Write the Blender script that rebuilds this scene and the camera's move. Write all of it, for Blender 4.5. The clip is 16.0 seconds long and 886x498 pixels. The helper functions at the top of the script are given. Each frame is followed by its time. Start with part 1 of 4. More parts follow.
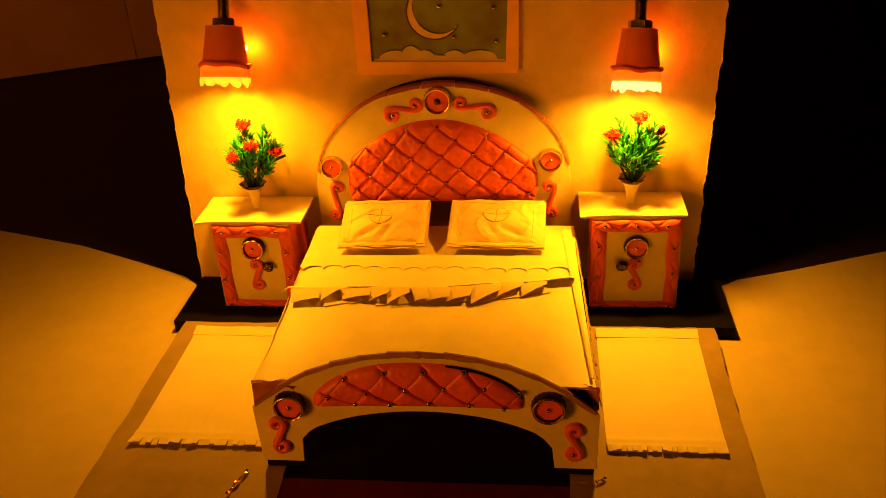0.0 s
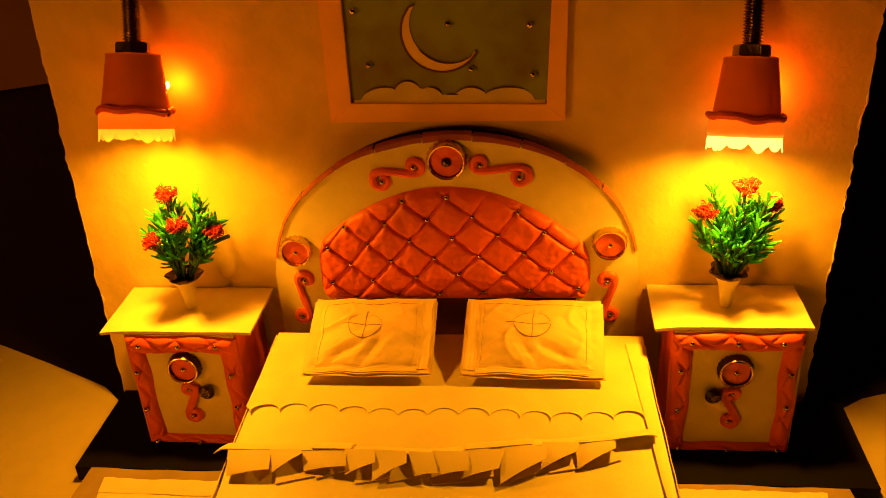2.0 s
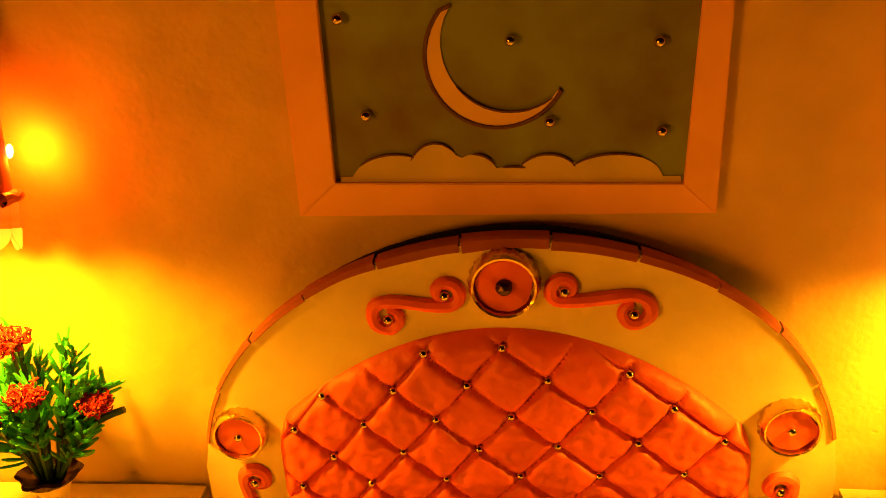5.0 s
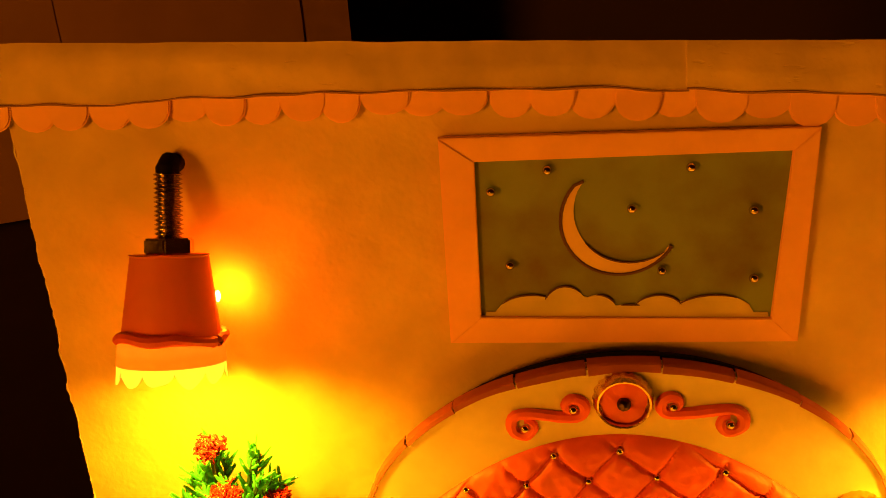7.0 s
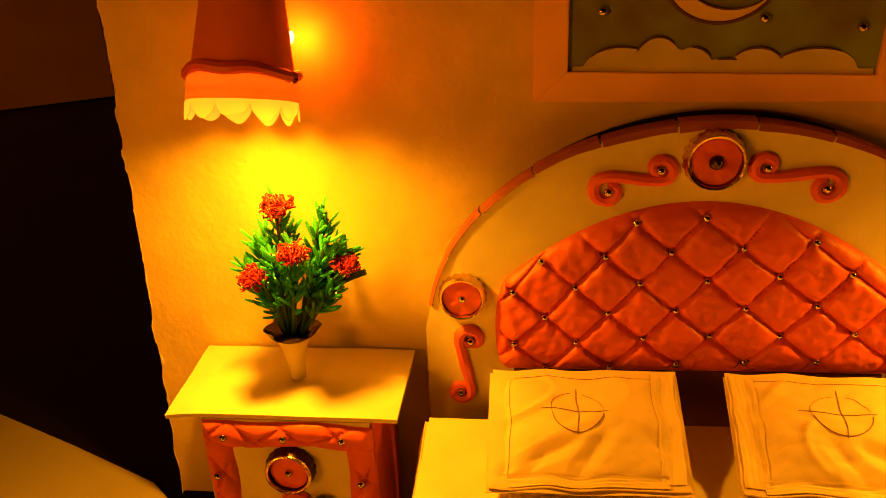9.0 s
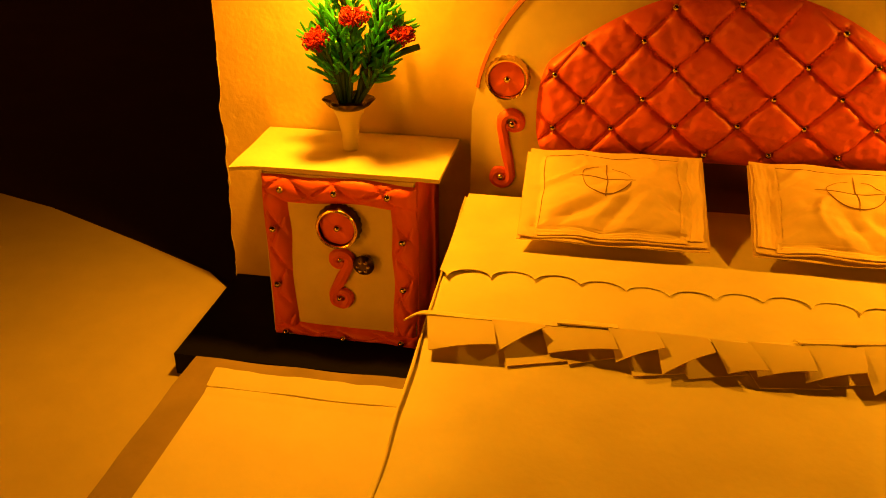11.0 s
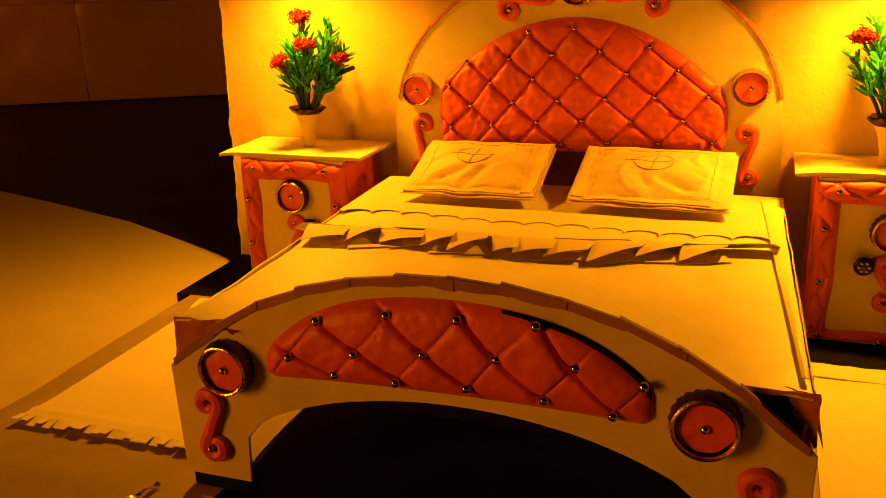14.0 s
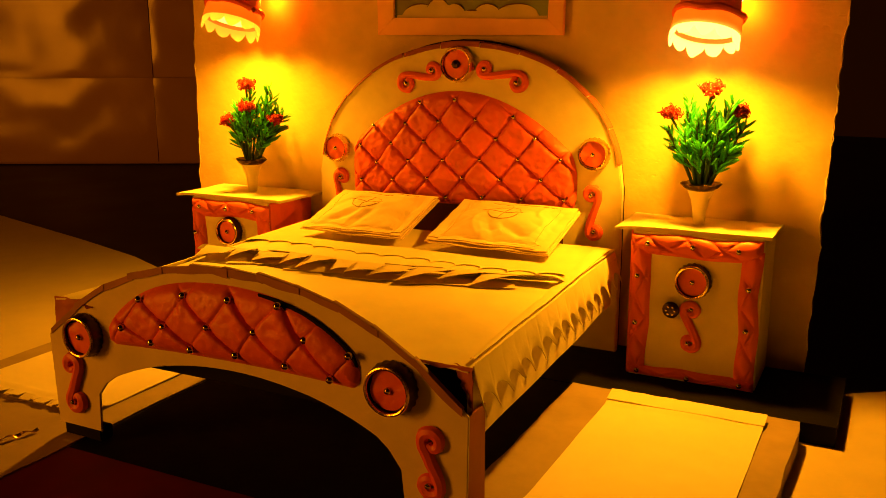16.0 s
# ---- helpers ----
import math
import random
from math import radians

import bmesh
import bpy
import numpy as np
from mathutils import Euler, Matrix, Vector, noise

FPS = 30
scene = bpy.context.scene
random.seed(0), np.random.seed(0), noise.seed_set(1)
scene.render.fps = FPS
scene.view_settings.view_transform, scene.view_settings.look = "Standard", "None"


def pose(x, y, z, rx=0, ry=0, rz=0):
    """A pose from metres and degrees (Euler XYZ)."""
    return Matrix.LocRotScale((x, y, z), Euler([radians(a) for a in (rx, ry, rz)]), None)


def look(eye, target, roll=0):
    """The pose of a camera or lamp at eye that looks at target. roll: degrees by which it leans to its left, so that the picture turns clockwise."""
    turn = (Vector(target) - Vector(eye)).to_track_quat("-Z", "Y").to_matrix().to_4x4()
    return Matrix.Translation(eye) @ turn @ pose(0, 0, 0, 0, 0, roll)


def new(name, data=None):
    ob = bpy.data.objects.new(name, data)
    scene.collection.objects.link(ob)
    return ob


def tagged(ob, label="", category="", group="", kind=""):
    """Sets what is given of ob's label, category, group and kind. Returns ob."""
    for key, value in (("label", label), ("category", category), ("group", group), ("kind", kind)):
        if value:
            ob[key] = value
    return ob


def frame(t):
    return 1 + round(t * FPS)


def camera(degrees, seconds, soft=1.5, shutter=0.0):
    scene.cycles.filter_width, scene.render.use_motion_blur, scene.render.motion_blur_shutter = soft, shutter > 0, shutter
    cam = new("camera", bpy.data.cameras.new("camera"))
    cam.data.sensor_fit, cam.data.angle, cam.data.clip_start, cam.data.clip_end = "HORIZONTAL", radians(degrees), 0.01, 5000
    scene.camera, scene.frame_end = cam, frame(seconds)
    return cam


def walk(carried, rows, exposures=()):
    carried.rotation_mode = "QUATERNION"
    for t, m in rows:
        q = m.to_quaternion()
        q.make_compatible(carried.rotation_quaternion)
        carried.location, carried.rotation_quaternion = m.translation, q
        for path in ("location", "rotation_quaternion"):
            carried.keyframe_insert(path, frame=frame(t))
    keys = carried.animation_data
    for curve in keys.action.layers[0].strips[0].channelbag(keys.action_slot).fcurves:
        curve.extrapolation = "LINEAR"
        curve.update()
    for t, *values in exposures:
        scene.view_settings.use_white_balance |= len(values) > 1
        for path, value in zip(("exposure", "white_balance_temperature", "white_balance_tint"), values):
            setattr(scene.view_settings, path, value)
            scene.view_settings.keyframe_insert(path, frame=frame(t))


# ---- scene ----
U = 0.1  # metres in a unit of the plan: the model is some 32 cm wide
cam = camera(52.2, 16.0, soft=0.65)
PATH = [
    (0, (0.577, -0.299, 2.875), (0.361, 1.447, 1.923), -3.2),
    (0.5, (0.563, -0.009, 2.857), (0.337, 1.738, 1.909), -3.3),
    (1, (0.54, 0.351, 2.865), (0.31, 2.095, 1.914), -3.4),
    (1.5, (0.436, 0.756, 2.763), (0.219, 2.506, 1.819), -3.4),
    (2, (0.363, 1.301, 2.546), (0.145, 3.049, 1.599), -3.4),
    (2.5, (0.273, 1.728, 2.36), (0.063, 3.467, 1.395), -3.3),
    (3, (0.23, 2.114, 2.166), (0.02, 3.85, 1.195), -3.5),
    (3.5, (0.221, 2.39, 1.985), (0.012, 4.141, 1.041), -3.2),
    (4, (0.185, 2.607, 1.936), (-0.017, 4.38, 1.032), -2.9),
    (4.5, (0.116, 2.769, 1.954), (-0.091, 4.57, 1.11), -3.0),
    (6.8, (-0.116, 2.429, 2.502), (-0.334, 4.274, 1.761), -4.0),
    (7, (-0.199, 2.422, 2.501), (-0.419, 4.258, 1.739), -3.9),
    (7.5, (-0.363, 2.358, 2.434), (-0.583, 4.186, 1.653), -3.6),
    (8, (-0.428, 2.324, 2.332), (-0.628, 4.138, 1.515), -3.0),
    (8.5, (-0.453, 2.33, 2.167), (-0.656, 4.125, 1.31), -2.4),
    (9, (-0.427, 2.299, 1.982), (-0.643, 4.099, 1.136), -2.3),
    (9.5, (-0.429, 2.272, 1.82), (-0.671, 4.059, 0.955), -2.1),
    (10, (-0.508, 2.224, 1.685), (-0.717, 3.996, 0.782), -1.0),
    (10.2, (-0.491, 2.174, 1.657), (-0.722, 3.928, 0.724), -0.8),
    (12.3, (0.034, 1.396, 1.383), (-0.497, 3.173, 0.633), -1.3),
    (12.5, (0.123, 1.342, 1.35), (-0.461, 3.117, 0.638), -1.7),
    (13, (0.273, 1.234, 1.38), (-0.336, 3.015, 0.704), -1.4),
    (13.5, (0.473, 1.15, 1.374), (-0.162, 2.933, 0.727), -1.5),
    (14, (0.671, 1.08, 1.352), (0.028, 2.865, 0.719), -1.8),
    (14.5, (0.909, 0.999, 1.352), (0.229, 2.79, 0.776), -1.9),
    (15, (1.182, 0.856, 1.389), (0.458, 2.649, 0.875), -1.9),
    (15.5, (1.46, 0.741, 1.399), (0.658, 2.514, 0.937), -1.4),
    (16, (1.76, 0.853, 1.294), (0.88, 2.594, 0.852), -0.1),
]
EXPOSURES = [(0.0, -0.26), (1.0, -0.34), (1.5, -0.42), (2.0, -0.60), (2.5, -0.80), (3.5, -0.92), (4.5, -0.36), (7.0, 0.28), (7.5, 0.06), (8.0, -0.14), (8.5, -0.36), (9.0, -0.60), (9.5, -0.76), (10.0, -0.82), (13.0, -0.34), (15.0, -0.38), (16.0, -0.26)]
walk(cam, [(t, look(Vector(eye) * U, Vector(target) * U, roll)) for t, eye, target, roll in PATH], EXPOSURES)

# ---- light: two miniature wall lamps and an added fill light in a dark room ----
GLOW = (1.0, 0.332, 0.005)
world = bpy.data.worlds.new("dark_room")
scene.world = world
world.use_nodes = True
world.node_tree.nodes["Background"].inputs["Color"].default_value = (1.0, 0.35, 0.08, 1)
world.node_tree.nodes["Background"].inputs["Strength"].default_value = 0.0005


def bulb_lamp(name, place, watts, radius, spread=0.0, tint=GLOW):
    """A bulb: all round, or a cone of spread degrees that shines down as a diode does."""
    data = bpy.data.lights.new(name, "SPOT" if spread else "POINT")
    data.color, data.energy, data.shadow_soft_size = tint, watts * U * U, radius * U
    if spread:
        data.spot_size, data.spot_blend = radians(spread), 1.0
    ob = new(name, data)
    ob.location = Vector(place) * U
    return ob


# added fill light behind the camera, to one side, for footboard and tile reflection
data = bpy.data.lights.new("fill_light", "AREA")
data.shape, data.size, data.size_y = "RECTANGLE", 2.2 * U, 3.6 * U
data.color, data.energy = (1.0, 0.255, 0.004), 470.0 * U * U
fill_light = new("fill_light", data)
fill_light.matrix_world = look(Vector((-6.3, -3.4, 1.8)) * U, Vector((0.05, 3.2, 0.3)) * U)


# ---- materials ----
def material(name, colour, rough=0.6, metal=0.0, vary=0.12, grain=9.0, bump=0.25, fine=60.0, sheen=0.0, second=None, stain=2.2, dents=0.0):
    """A surface with stains at a large scale and grain at a small one; lengths in decimetres."""
    mat = bpy.data.materials.new(name)
    mat.use_nodes = True
    nt = mat.node_tree
    bsdf = nt.nodes["Principled BSDF"]
    bsdf.inputs["Metallic"].default_value = metal
    co = nt.nodes.new("ShaderNodeTexCoord")
    info = nt.nodes.new("ShaderNodeObjectInfo")

    def noise_tex(scale, detail):
        n = nt.nodes.new("ShaderNodeTexNoise")
        n.noise_dimensions = "4D"
        n.inputs["Scale"].default_value, n.inputs["Detail"].default_value = scale / U, detail
        nt.links.new(co.outputs["Object"], n.inputs["Vector"])
        w = nt.nodes.new("ShaderNodeMath")
        w.operation = "MULTIPLY"
        w.inputs[1].default_value = 37.0
        nt.links.new(info.outputs["Random"], w.inputs[0])
        nt.links.new(w.outputs[0], n.inputs["W"])
        return n
    big, mid, tiny = noise_tex(stain, 3), noise_tex(grain, 4), noise_tex(fine, 2)
    ramp = nt.nodes.new("ShaderNodeValToRGB")
    lo = [c * (1 - vary * 1.6) for c in colour] if second is None else list(second)
    hi = [min(1, c * (1 + vary * 0.6)) for c in colour]
    ramp.color_ramp.elements[0].position, ramp.color_ramp.elements[1].position = 0.32, 0.66
    ramp.color_ramp.elements[0].color, ramp.color_ramp.elements[1].color = (*lo, 1), (*hi, 1)
    mix = nt.nodes.new("ShaderNodeMath")
    mix.operation = "MULTIPLY_ADD"
    mix.inputs[1].default_value = 0.45
    add = nt.nodes.new("ShaderNodeMath")
    add.operation = "MULTIPLY"
    add.inputs[1].default_value = 0.55
    nt.links.new(big.outputs["Fac"], add.inputs[0])
    nt.links.new(mid.outputs["Fac"], mix.inputs[0])
    nt.links.new(add.outputs[0], mix.inputs[2])
    nt.links.new(mix.outputs[0], ramp.inputs["Fac"])
    nt.links.new(ramp.outputs["Color"], bsdf.inputs["Base Color"])
    rr = nt.nodes.new("ShaderNodeMapRange")
    rr.inputs["To Min"].default_value, rr.inputs["To Max"].default_value = max(0.03, rough - 0.12), min(1, rough + 0.12)
    nt.links.new(mid.outputs["Fac"], rr.inputs["Value"])
    nt.links.new(rr.outputs["Result"], bsdf.inputs["Roughness"])
    if bump:
        b1 = nt.nodes.new("ShaderNodeBump")
        b1.inputs["Strength"].default_value, b1.inputs["Distance"].default_value = bump, 0.012 * U
        nt.links.new(mid.outputs["Fac"], b1.inputs["Height"])
        b2 = nt.nodes.new("ShaderNodeBump")
        b2.inputs["Strength"].default_value, b2.inputs["Distance"].default_value = bump * 0.7, 0.003 * U
        nt.links.new(tiny.outputs["Fac"], b2.inputs["Height"])
        nt.links.new(b1.outputs["Normal"], b2.inputs["Normal"])
        last = b2
        if dents:
            # short level creases and pits pressed into the card
            stretch = nt.nodes.new("ShaderNodeMapping")
            stretch.inputs["Scale"].default_value = (0.55, 1.0, 1.5)
            nt.links.new(co.outputs["Object"], stretch.inputs["Vector"])
            pit = nt.nodes.new("ShaderNodeTexNoise")
            pit.inputs["Scale"].default_value, pit.inputs["Detail"].default_value = 34.0 / U, 3
            nt.links.new(stretch.outputs[0], pit.inputs["Vector"])
            cut = nt.nodes.new("ShaderNodeMapRange")
            cut.inputs["From Min"].default_value, cut.inputs["From Max"].default_value = 0.64, 0.72
            nt.links.new(pit.outputs["Fac"], cut.inputs["Value"])
            patch = nt.nodes.new("ShaderNodeMapRange")
            patch.inputs["From Min"].default_value, patch.inputs["From Max"].default_value = 0.52, 0.66
            nt.links.new(big.outputs["Fac"], patch.inputs["Value"])
            both = nt.nodes.new("ShaderNodeMath")
            both.operation = "MULTIPLY"
            nt.links.new(cut.outputs["Result"], both.inputs[0])
            nt.links.new(patch.outputs["Result"], both.inputs[1])
            last = nt.nodes.new("ShaderNodeBump")
            last.invert = True
            last.inputs["Strength"].default_value, last.inputs["Distance"].default_value = dents, 0.006 * U
            nt.links.new(both.outputs[0], last.inputs["Height"])
            nt.links.new(b2.outputs["Normal"], last.inputs["Normal"])
        nt.links.new(last.outputs["Normal"], bsdf.inputs["Normal"])
    if sheen:
        bsdf.inputs["Transmission Weight"].default_value = 0.0
        bsdf.inputs["Subsurface Weight"].default_value = sheen
        bsdf.inputs["Subsurface Radius"].default_value = (0.03 * U, 0.015 * U, 0.01 * U)
    return mat


def emitter(name, colour, strength):
    mat = bpy.data.materials.new(name)
    mat.use_nodes = True
    bsdf = mat.node_tree.nodes["Principled BSDF"]
    bsdf.inputs["Base Color"].default_value = (0.8, 0.7, 0.5, 1)
    bsdf.inputs["Emission Color"].default_value, bsdf.inputs["Emission Strength"].default_value = (*colour, 1), strength
    return mat


PAPER = material("cream_paper", (0.72, 0.65, 0.42), 0.7, vary=0.12, bump=0.34)
PILLOW = material("pillow_paper", (0.77, 0.60, 0.32), 0.65, vary=0.1, bump=0.3)
SHEET = material("bed_paper", (0.78, 0.71, 0.38), 0.5, vary=0.09, bump=0.3)
WALLP = material("wall_card", (0.69, 0.53, 0.22), 0.7, vary=0.18, bump=0.9, grain=6.0, stain=1.4, dents=0.3)
BOARD = material("base_card", (0.36, 0.27, 0.15), 0.75, vary=0.18, bump=0.3)
RUG = material("rug_paper", (0.80, 0.72, 0.46), 0.75, vary=0.06, bump=0.2)
CLAY = material("pink_clay", (0.76, 0.115, 0.065), 0.48, vary=0.18, bump=0.55, grain=11.0, fine=60.0)
PINK = material("pink_paper", (0.86, 0.48, 0.25), 0.6, vary=0.1, bump=0.2)
SHADE = material("shade_card", (0.74, 0.23, 0.11), 0.6, vary=0.12, bump=0.2)
GOLD = material("gold_foil", (0.80, 0.56, 0.20), 0.24, metal=1.0, vary=0.15, bump=0.4, grain=30.0)
DARK_METAL = material("dark_metal", (0.10, 0.065, 0.03), 0.35, metal=1.0, vary=0.4, bump=0.3, grain=30.0)
BEAD = material("metal_bead", (0.62, 0.52, 0.36), 0.09, metal=1.0, vary=0.05, bump=0.0)
STEEL = material("dark_steel", (0.50, 0.40, 0.28), 0.22, metal=1.0, vary=0.2, bump=0.2, grain=30.0)
DARK_LINE = material("dark_line", (0.30, 0.16, 0.07), 0.9, vary=0.1, bump=0.0)
TABS = material("brown_tab", (0.40, 0.11, 0.055), 0.7, vary=0.25, bump=0.3)
# brownish card, darkened for the shade under the footboard's rim
SHADED_FOLD = material("shaded_fold", (0.36, 0.17, 0.07), 0.7, vary=0.25, bump=0.3)
# feet and hooks are black; as cards it puts shade into gaps and floors
BLACK = material("black_foot_shade", (0.006, 0.005, 0.004), 0.7, vary=0.1)
SKY = material("picture_sky", (0.16, 0.22, 0.12), 0.6, vary=0.3, bump=0.2, grain=9.0, stain=2.4, second=(0.11, 0.065, 0.03))
for node in SKY.node_tree.nodes:
    if node.type == "VALTORGB":
        node.color_ramp.elements[0].position, node.color_ramp.elements[1].position = 0.30, 0.56
MOON = material("picture_cream", (0.72, 0.52, 0.28), 0.7, vary=0.06, bump=0.1)
INK = material("picture_ink", (0.10, 0.045, 0.03), 0.7, vary=0.05, bump=0.0)
LEAF = material("plastic_leaf", (0.07, 0.60, 0.16), 0.3, vary=0.35, bump=0.1, grain=20.0, second=(0.01, 0.12, 0.03))
TWIG = material("plastic_stem", (0.02, 0.10, 0.03), 0.5, vary=0.3, bump=0.1)
YARN = material("red_yarn", (0.42, 0.009, 0.012), 0.8, vary=0.5, bump=0.3, grain=40.0)
TABLE = material("floor_sheet", (0.60, 0.51, 0.26), 0.6, vary=0.08, bump=0.08, stain=0.5)
FLOOR = material("dark_floor", (0.012, 0.004, 0.002), 0.6, vary=0.3, bump=0.2, stain=0.6, grain=2.0)
DARK = material("dark_base", (0.15, 0.010, 0.004), 0.5, vary=0.3, bump=0.1)
ROOM = material("dark_room_wall", (0.10, 0.06, 0.04), 0.85, vary=0.12, bump=0.1, stain=0.3, grain=1.0)
TILE = material("glazed_tile", (0.42, 0.24, 0.14), 0.17, vary=0.15, bump=0.3, stain=0.3, grain=1.2, fine=14.0)
TILE.node_tree.nodes["Principled BSDF"].inputs["Specular IOR Level"].default_value = 0.28
GROUT = material("tile_grout", (0.36, 0.20, 0.12), 0.9, vary=0.15, bump=0.2)
RIM = material("lamp_lace", (0.85, 0.72, 0.5), 0.6, vary=0.05, bump=0.1)
# lamp light in the lace is put in as emission of its own
RIM.node_tree.nodes["Principled BSDF"].inputs["Emission Color"].default_value = (1.0, 0.48, 0.03, 1)
RIM.node_tree.nodes["Principled BSDF"].inputs["Emission Strength"].default_value = 1.6
glass = RIM.node_tree.nodes.new("ShaderNodeBsdfTranslucent")
glass.inputs["Color"].default_value = (0.96, 0.80, 0.42, 1)
blend = RIM.node_tree.nodes.new("ShaderNodeMixShader")
blend.inputs[0].default_value = 0.75
RIM.node_tree.links.new(RIM.node_tree.nodes["Principled BSDF"].outputs[0], blend.inputs[1])
RIM.node_tree.links.new(glass.outputs[0], blend.inputs[2])
RIM.node_tree.links.new(blend.outputs[0], RIM.node_tree.nodes["Material Output"].inputs["Surface"])
# almost no gloss, so dark floors and shade cards stay dark
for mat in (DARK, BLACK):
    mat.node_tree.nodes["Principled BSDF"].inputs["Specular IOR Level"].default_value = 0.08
SKIRT = material("skirt_paper", (0.78, 0.36, 0.16), 0.6, vary=0.1, bump=0.2)
THIN = material("thin_paper", (0.78, 0.71, 0.38), 0.6, vary=0.07, bump=0.18)
for mat, share, tint in ((THIN, 0.16, (0.95, 0.40, 0.12, 1)), (LEAF, 0.42, (0.25, 0.75, 0.08, 1)), (SHADE, 0.16, (0.95, 0.35, 0.15, 1)), (SKIRT, 0.55, (1.0, 0.62, 0.25, 1))):
    nodes, links = mat.node_tree.nodes, mat.node_tree.links
    through_paper, mixed = nodes.new("ShaderNodeBsdfTranslucent"), nodes.new("ShaderNodeMixShader")
    through_paper.inputs["Color"].default_value, mixed.inputs[0].default_value = tint, share
    links.new(nodes["Principled BSDF"].outputs[0], mixed.inputs[1])
    links.new(through_paper.outputs[0], mixed.inputs[2])
    links.new(mixed.outputs[0], nodes["Material Output"].inputs["Surface"])
# copy with stronger emission, for the right lamp's more brightly lit rim
RIM_HOT = RIM.copy()
RIM_HOT.name = "lamp_lace_bright"
hot = RIM_HOT.node_tree.nodes["Principled BSDF"]
hot.inputs["Emission Color"].default_value, hot.inputs["Emission Strength"].default_value = (1.0, 0.60, 0.14, 1), 9.0
fuzz = YARN.node_tree.nodes["Principled BSDF"]
fuzz.inputs["Specular IOR Level"].default_value, fuzz.inputs["Sheen Weight"].default_value, fuzz.inputs["Sheen Roughness"].default_value = 0.1, 0.55, 0.4
BULB = emitter("led", (1.0, 0.55, 0.12), 12.0)
GLOW_DISC = emitter("lamp_glow_disc", (1.0, 0.50, 0.06), 5.0)


# ---- mesh helpers (decimetres; U turns them into metres) ----
def part(name, bm, mat, parent=None, label="", smooth=True):
    for f in bm.faces:
        f.smooth = smooth
    bm.transform(Matrix.Scale(U, 4))
    bmesh.ops.recalc_face_normals(bm, faces=bm.faces)
    me = bpy.data.meshes.new(name)
    bm.to_mesh(me)
    bm.free()
    if smooth:
        me.set_sharp_from_angle(angle=radians(38))
    me.materials.append(mat)
    ob = new(name, me)
    ob.parent = parent
    if label:
        tagged(ob, label)
    return ob


def shared(name, ob, place, parent, turn=(0, 0, 0), scale=1.0):
    """Another object on the mesh of ob, at place (decimetres) under parent."""
    o = new(name, ob.data)
    o.parent = parent
    o.matrix_basis = Matrix.LocRotScale(Vector(place) * U, Euler(turn), Vector((scale,) * 3))
    return o


def thing(name, place, label, category, group="", kind=""):
    e = new(name)
    e.empty_display_size = 0.05 * U
    e.location = Vector(place) * U
    return tagged(e, label, category, group, kind)


def put(ob, place, turn=(0, 0, 0)):
    ob.matrix_basis = Matrix.LocRotScale(Vector(place) * U, Euler(turn), None)
    return ob


def box(x0, x1, y0, y1, z0, z1, bevel=0.0, cuts=0, jitter=0.0, bm=None):
    own = bm is None
    bm = bm or bmesh.new()
    g = bmesh.ops.create_cube(bm, size=1)
    for v in g["verts"]:
        v.co = Vector(((x0 + x1) / 2 + v.co.x * (x1 - x0), (y0 + y1) / 2 + v.co.y * (y1 - y0), (z0 + z1) / 2 + v.co.z * (z1 - z0)))
    if own and bevel:
        bmesh.ops.bevel(bm, geom=bm.edges[:], offset=bevel, segments=2, affect="EDGES")
    if own and cuts:
        bmesh.ops.subdivide_edges(bm, edges=bm.edges[:], cuts=cuts, use_grid_fill=True)
    if jitter:
        wobble(bm, jitter)
    return bm


def wobble(bm, amount, scale=4.0, seed=0.0):
    for v in bm.verts:
        v.co += Vector(noise.noise_vector(v.co * scale + Vector((seed, seed, 0)))) * amount


def plate(outline, y0, y1, bevel=0.006):
    """An upright plate: outline of (x, z), from front y0 to back y1, with softened rims."""
    bm = bmesh.new()
    front = [bm.verts.new((x, y0, z)) for x, z in outline]
    face = bm.faces.new(front)
    ext = bmesh.ops.extrude_face_region(bm, geom=[face])
    for v in [g for g in ext["geom"] if isinstance(g, bmesh.types.BMVert)]:
        v.co.y = y1
    if bevel:
        rims = [e for e in bm.edges if abs(e.verts[0].co.y - e.verts[1].co.y) < 1e-6]
        bmesh.ops.bevel(bm, geom=rims, offset=bevel, segments=2, affect="EDGES")
    return bm


def tube(points, radius, sides=8, taper=1.0, closed=False, bm=None):
    """A round rod along points; taper scales the radius towards both ends."""
    bm = bm or bmesh.new()
    pts = [Vector(p) for p in points]
    n = len(pts)
    rings = []
    for i, p in enumerate(pts):
        a, b = pts[(i - 1) % n if closed else max(0, i - 1)], pts[(i + 1) % n if closed else min(n - 1, i + 1)]
        d = (b - a).normalized()
        side = d.cross(Vector((0, 1, 0)))
        if side.length < 0.2:
            side = d.cross(Vector((1, 0, 0)))
        side.normalize()
        up = side.cross(d)
        f = i / max(1, n - 1)
        r = radius[i] if isinstance(radius, (list, tuple)) else radius * (1 - (1 - taper) * abs(2 * f - 1) ** 3)
        rings.append([bm.verts.new(p + (side * math.cos(w) + up * math.sin(w)) * r) for w in [2 * math.pi * k / sides for k in range(sides)]])
    m = n if closed else n - 1
    for i in range(m):
        a, b = rings[i], rings[(i + 1) % n]
        for k in range(sides):
            bm.faces.new((a[k], a[(k + 1) % sides], b[(k + 1) % sides], b[k]))
    if not closed:
        bm.faces.new(rings[0])
        bm.faces.new(rings[-1])
    return bm


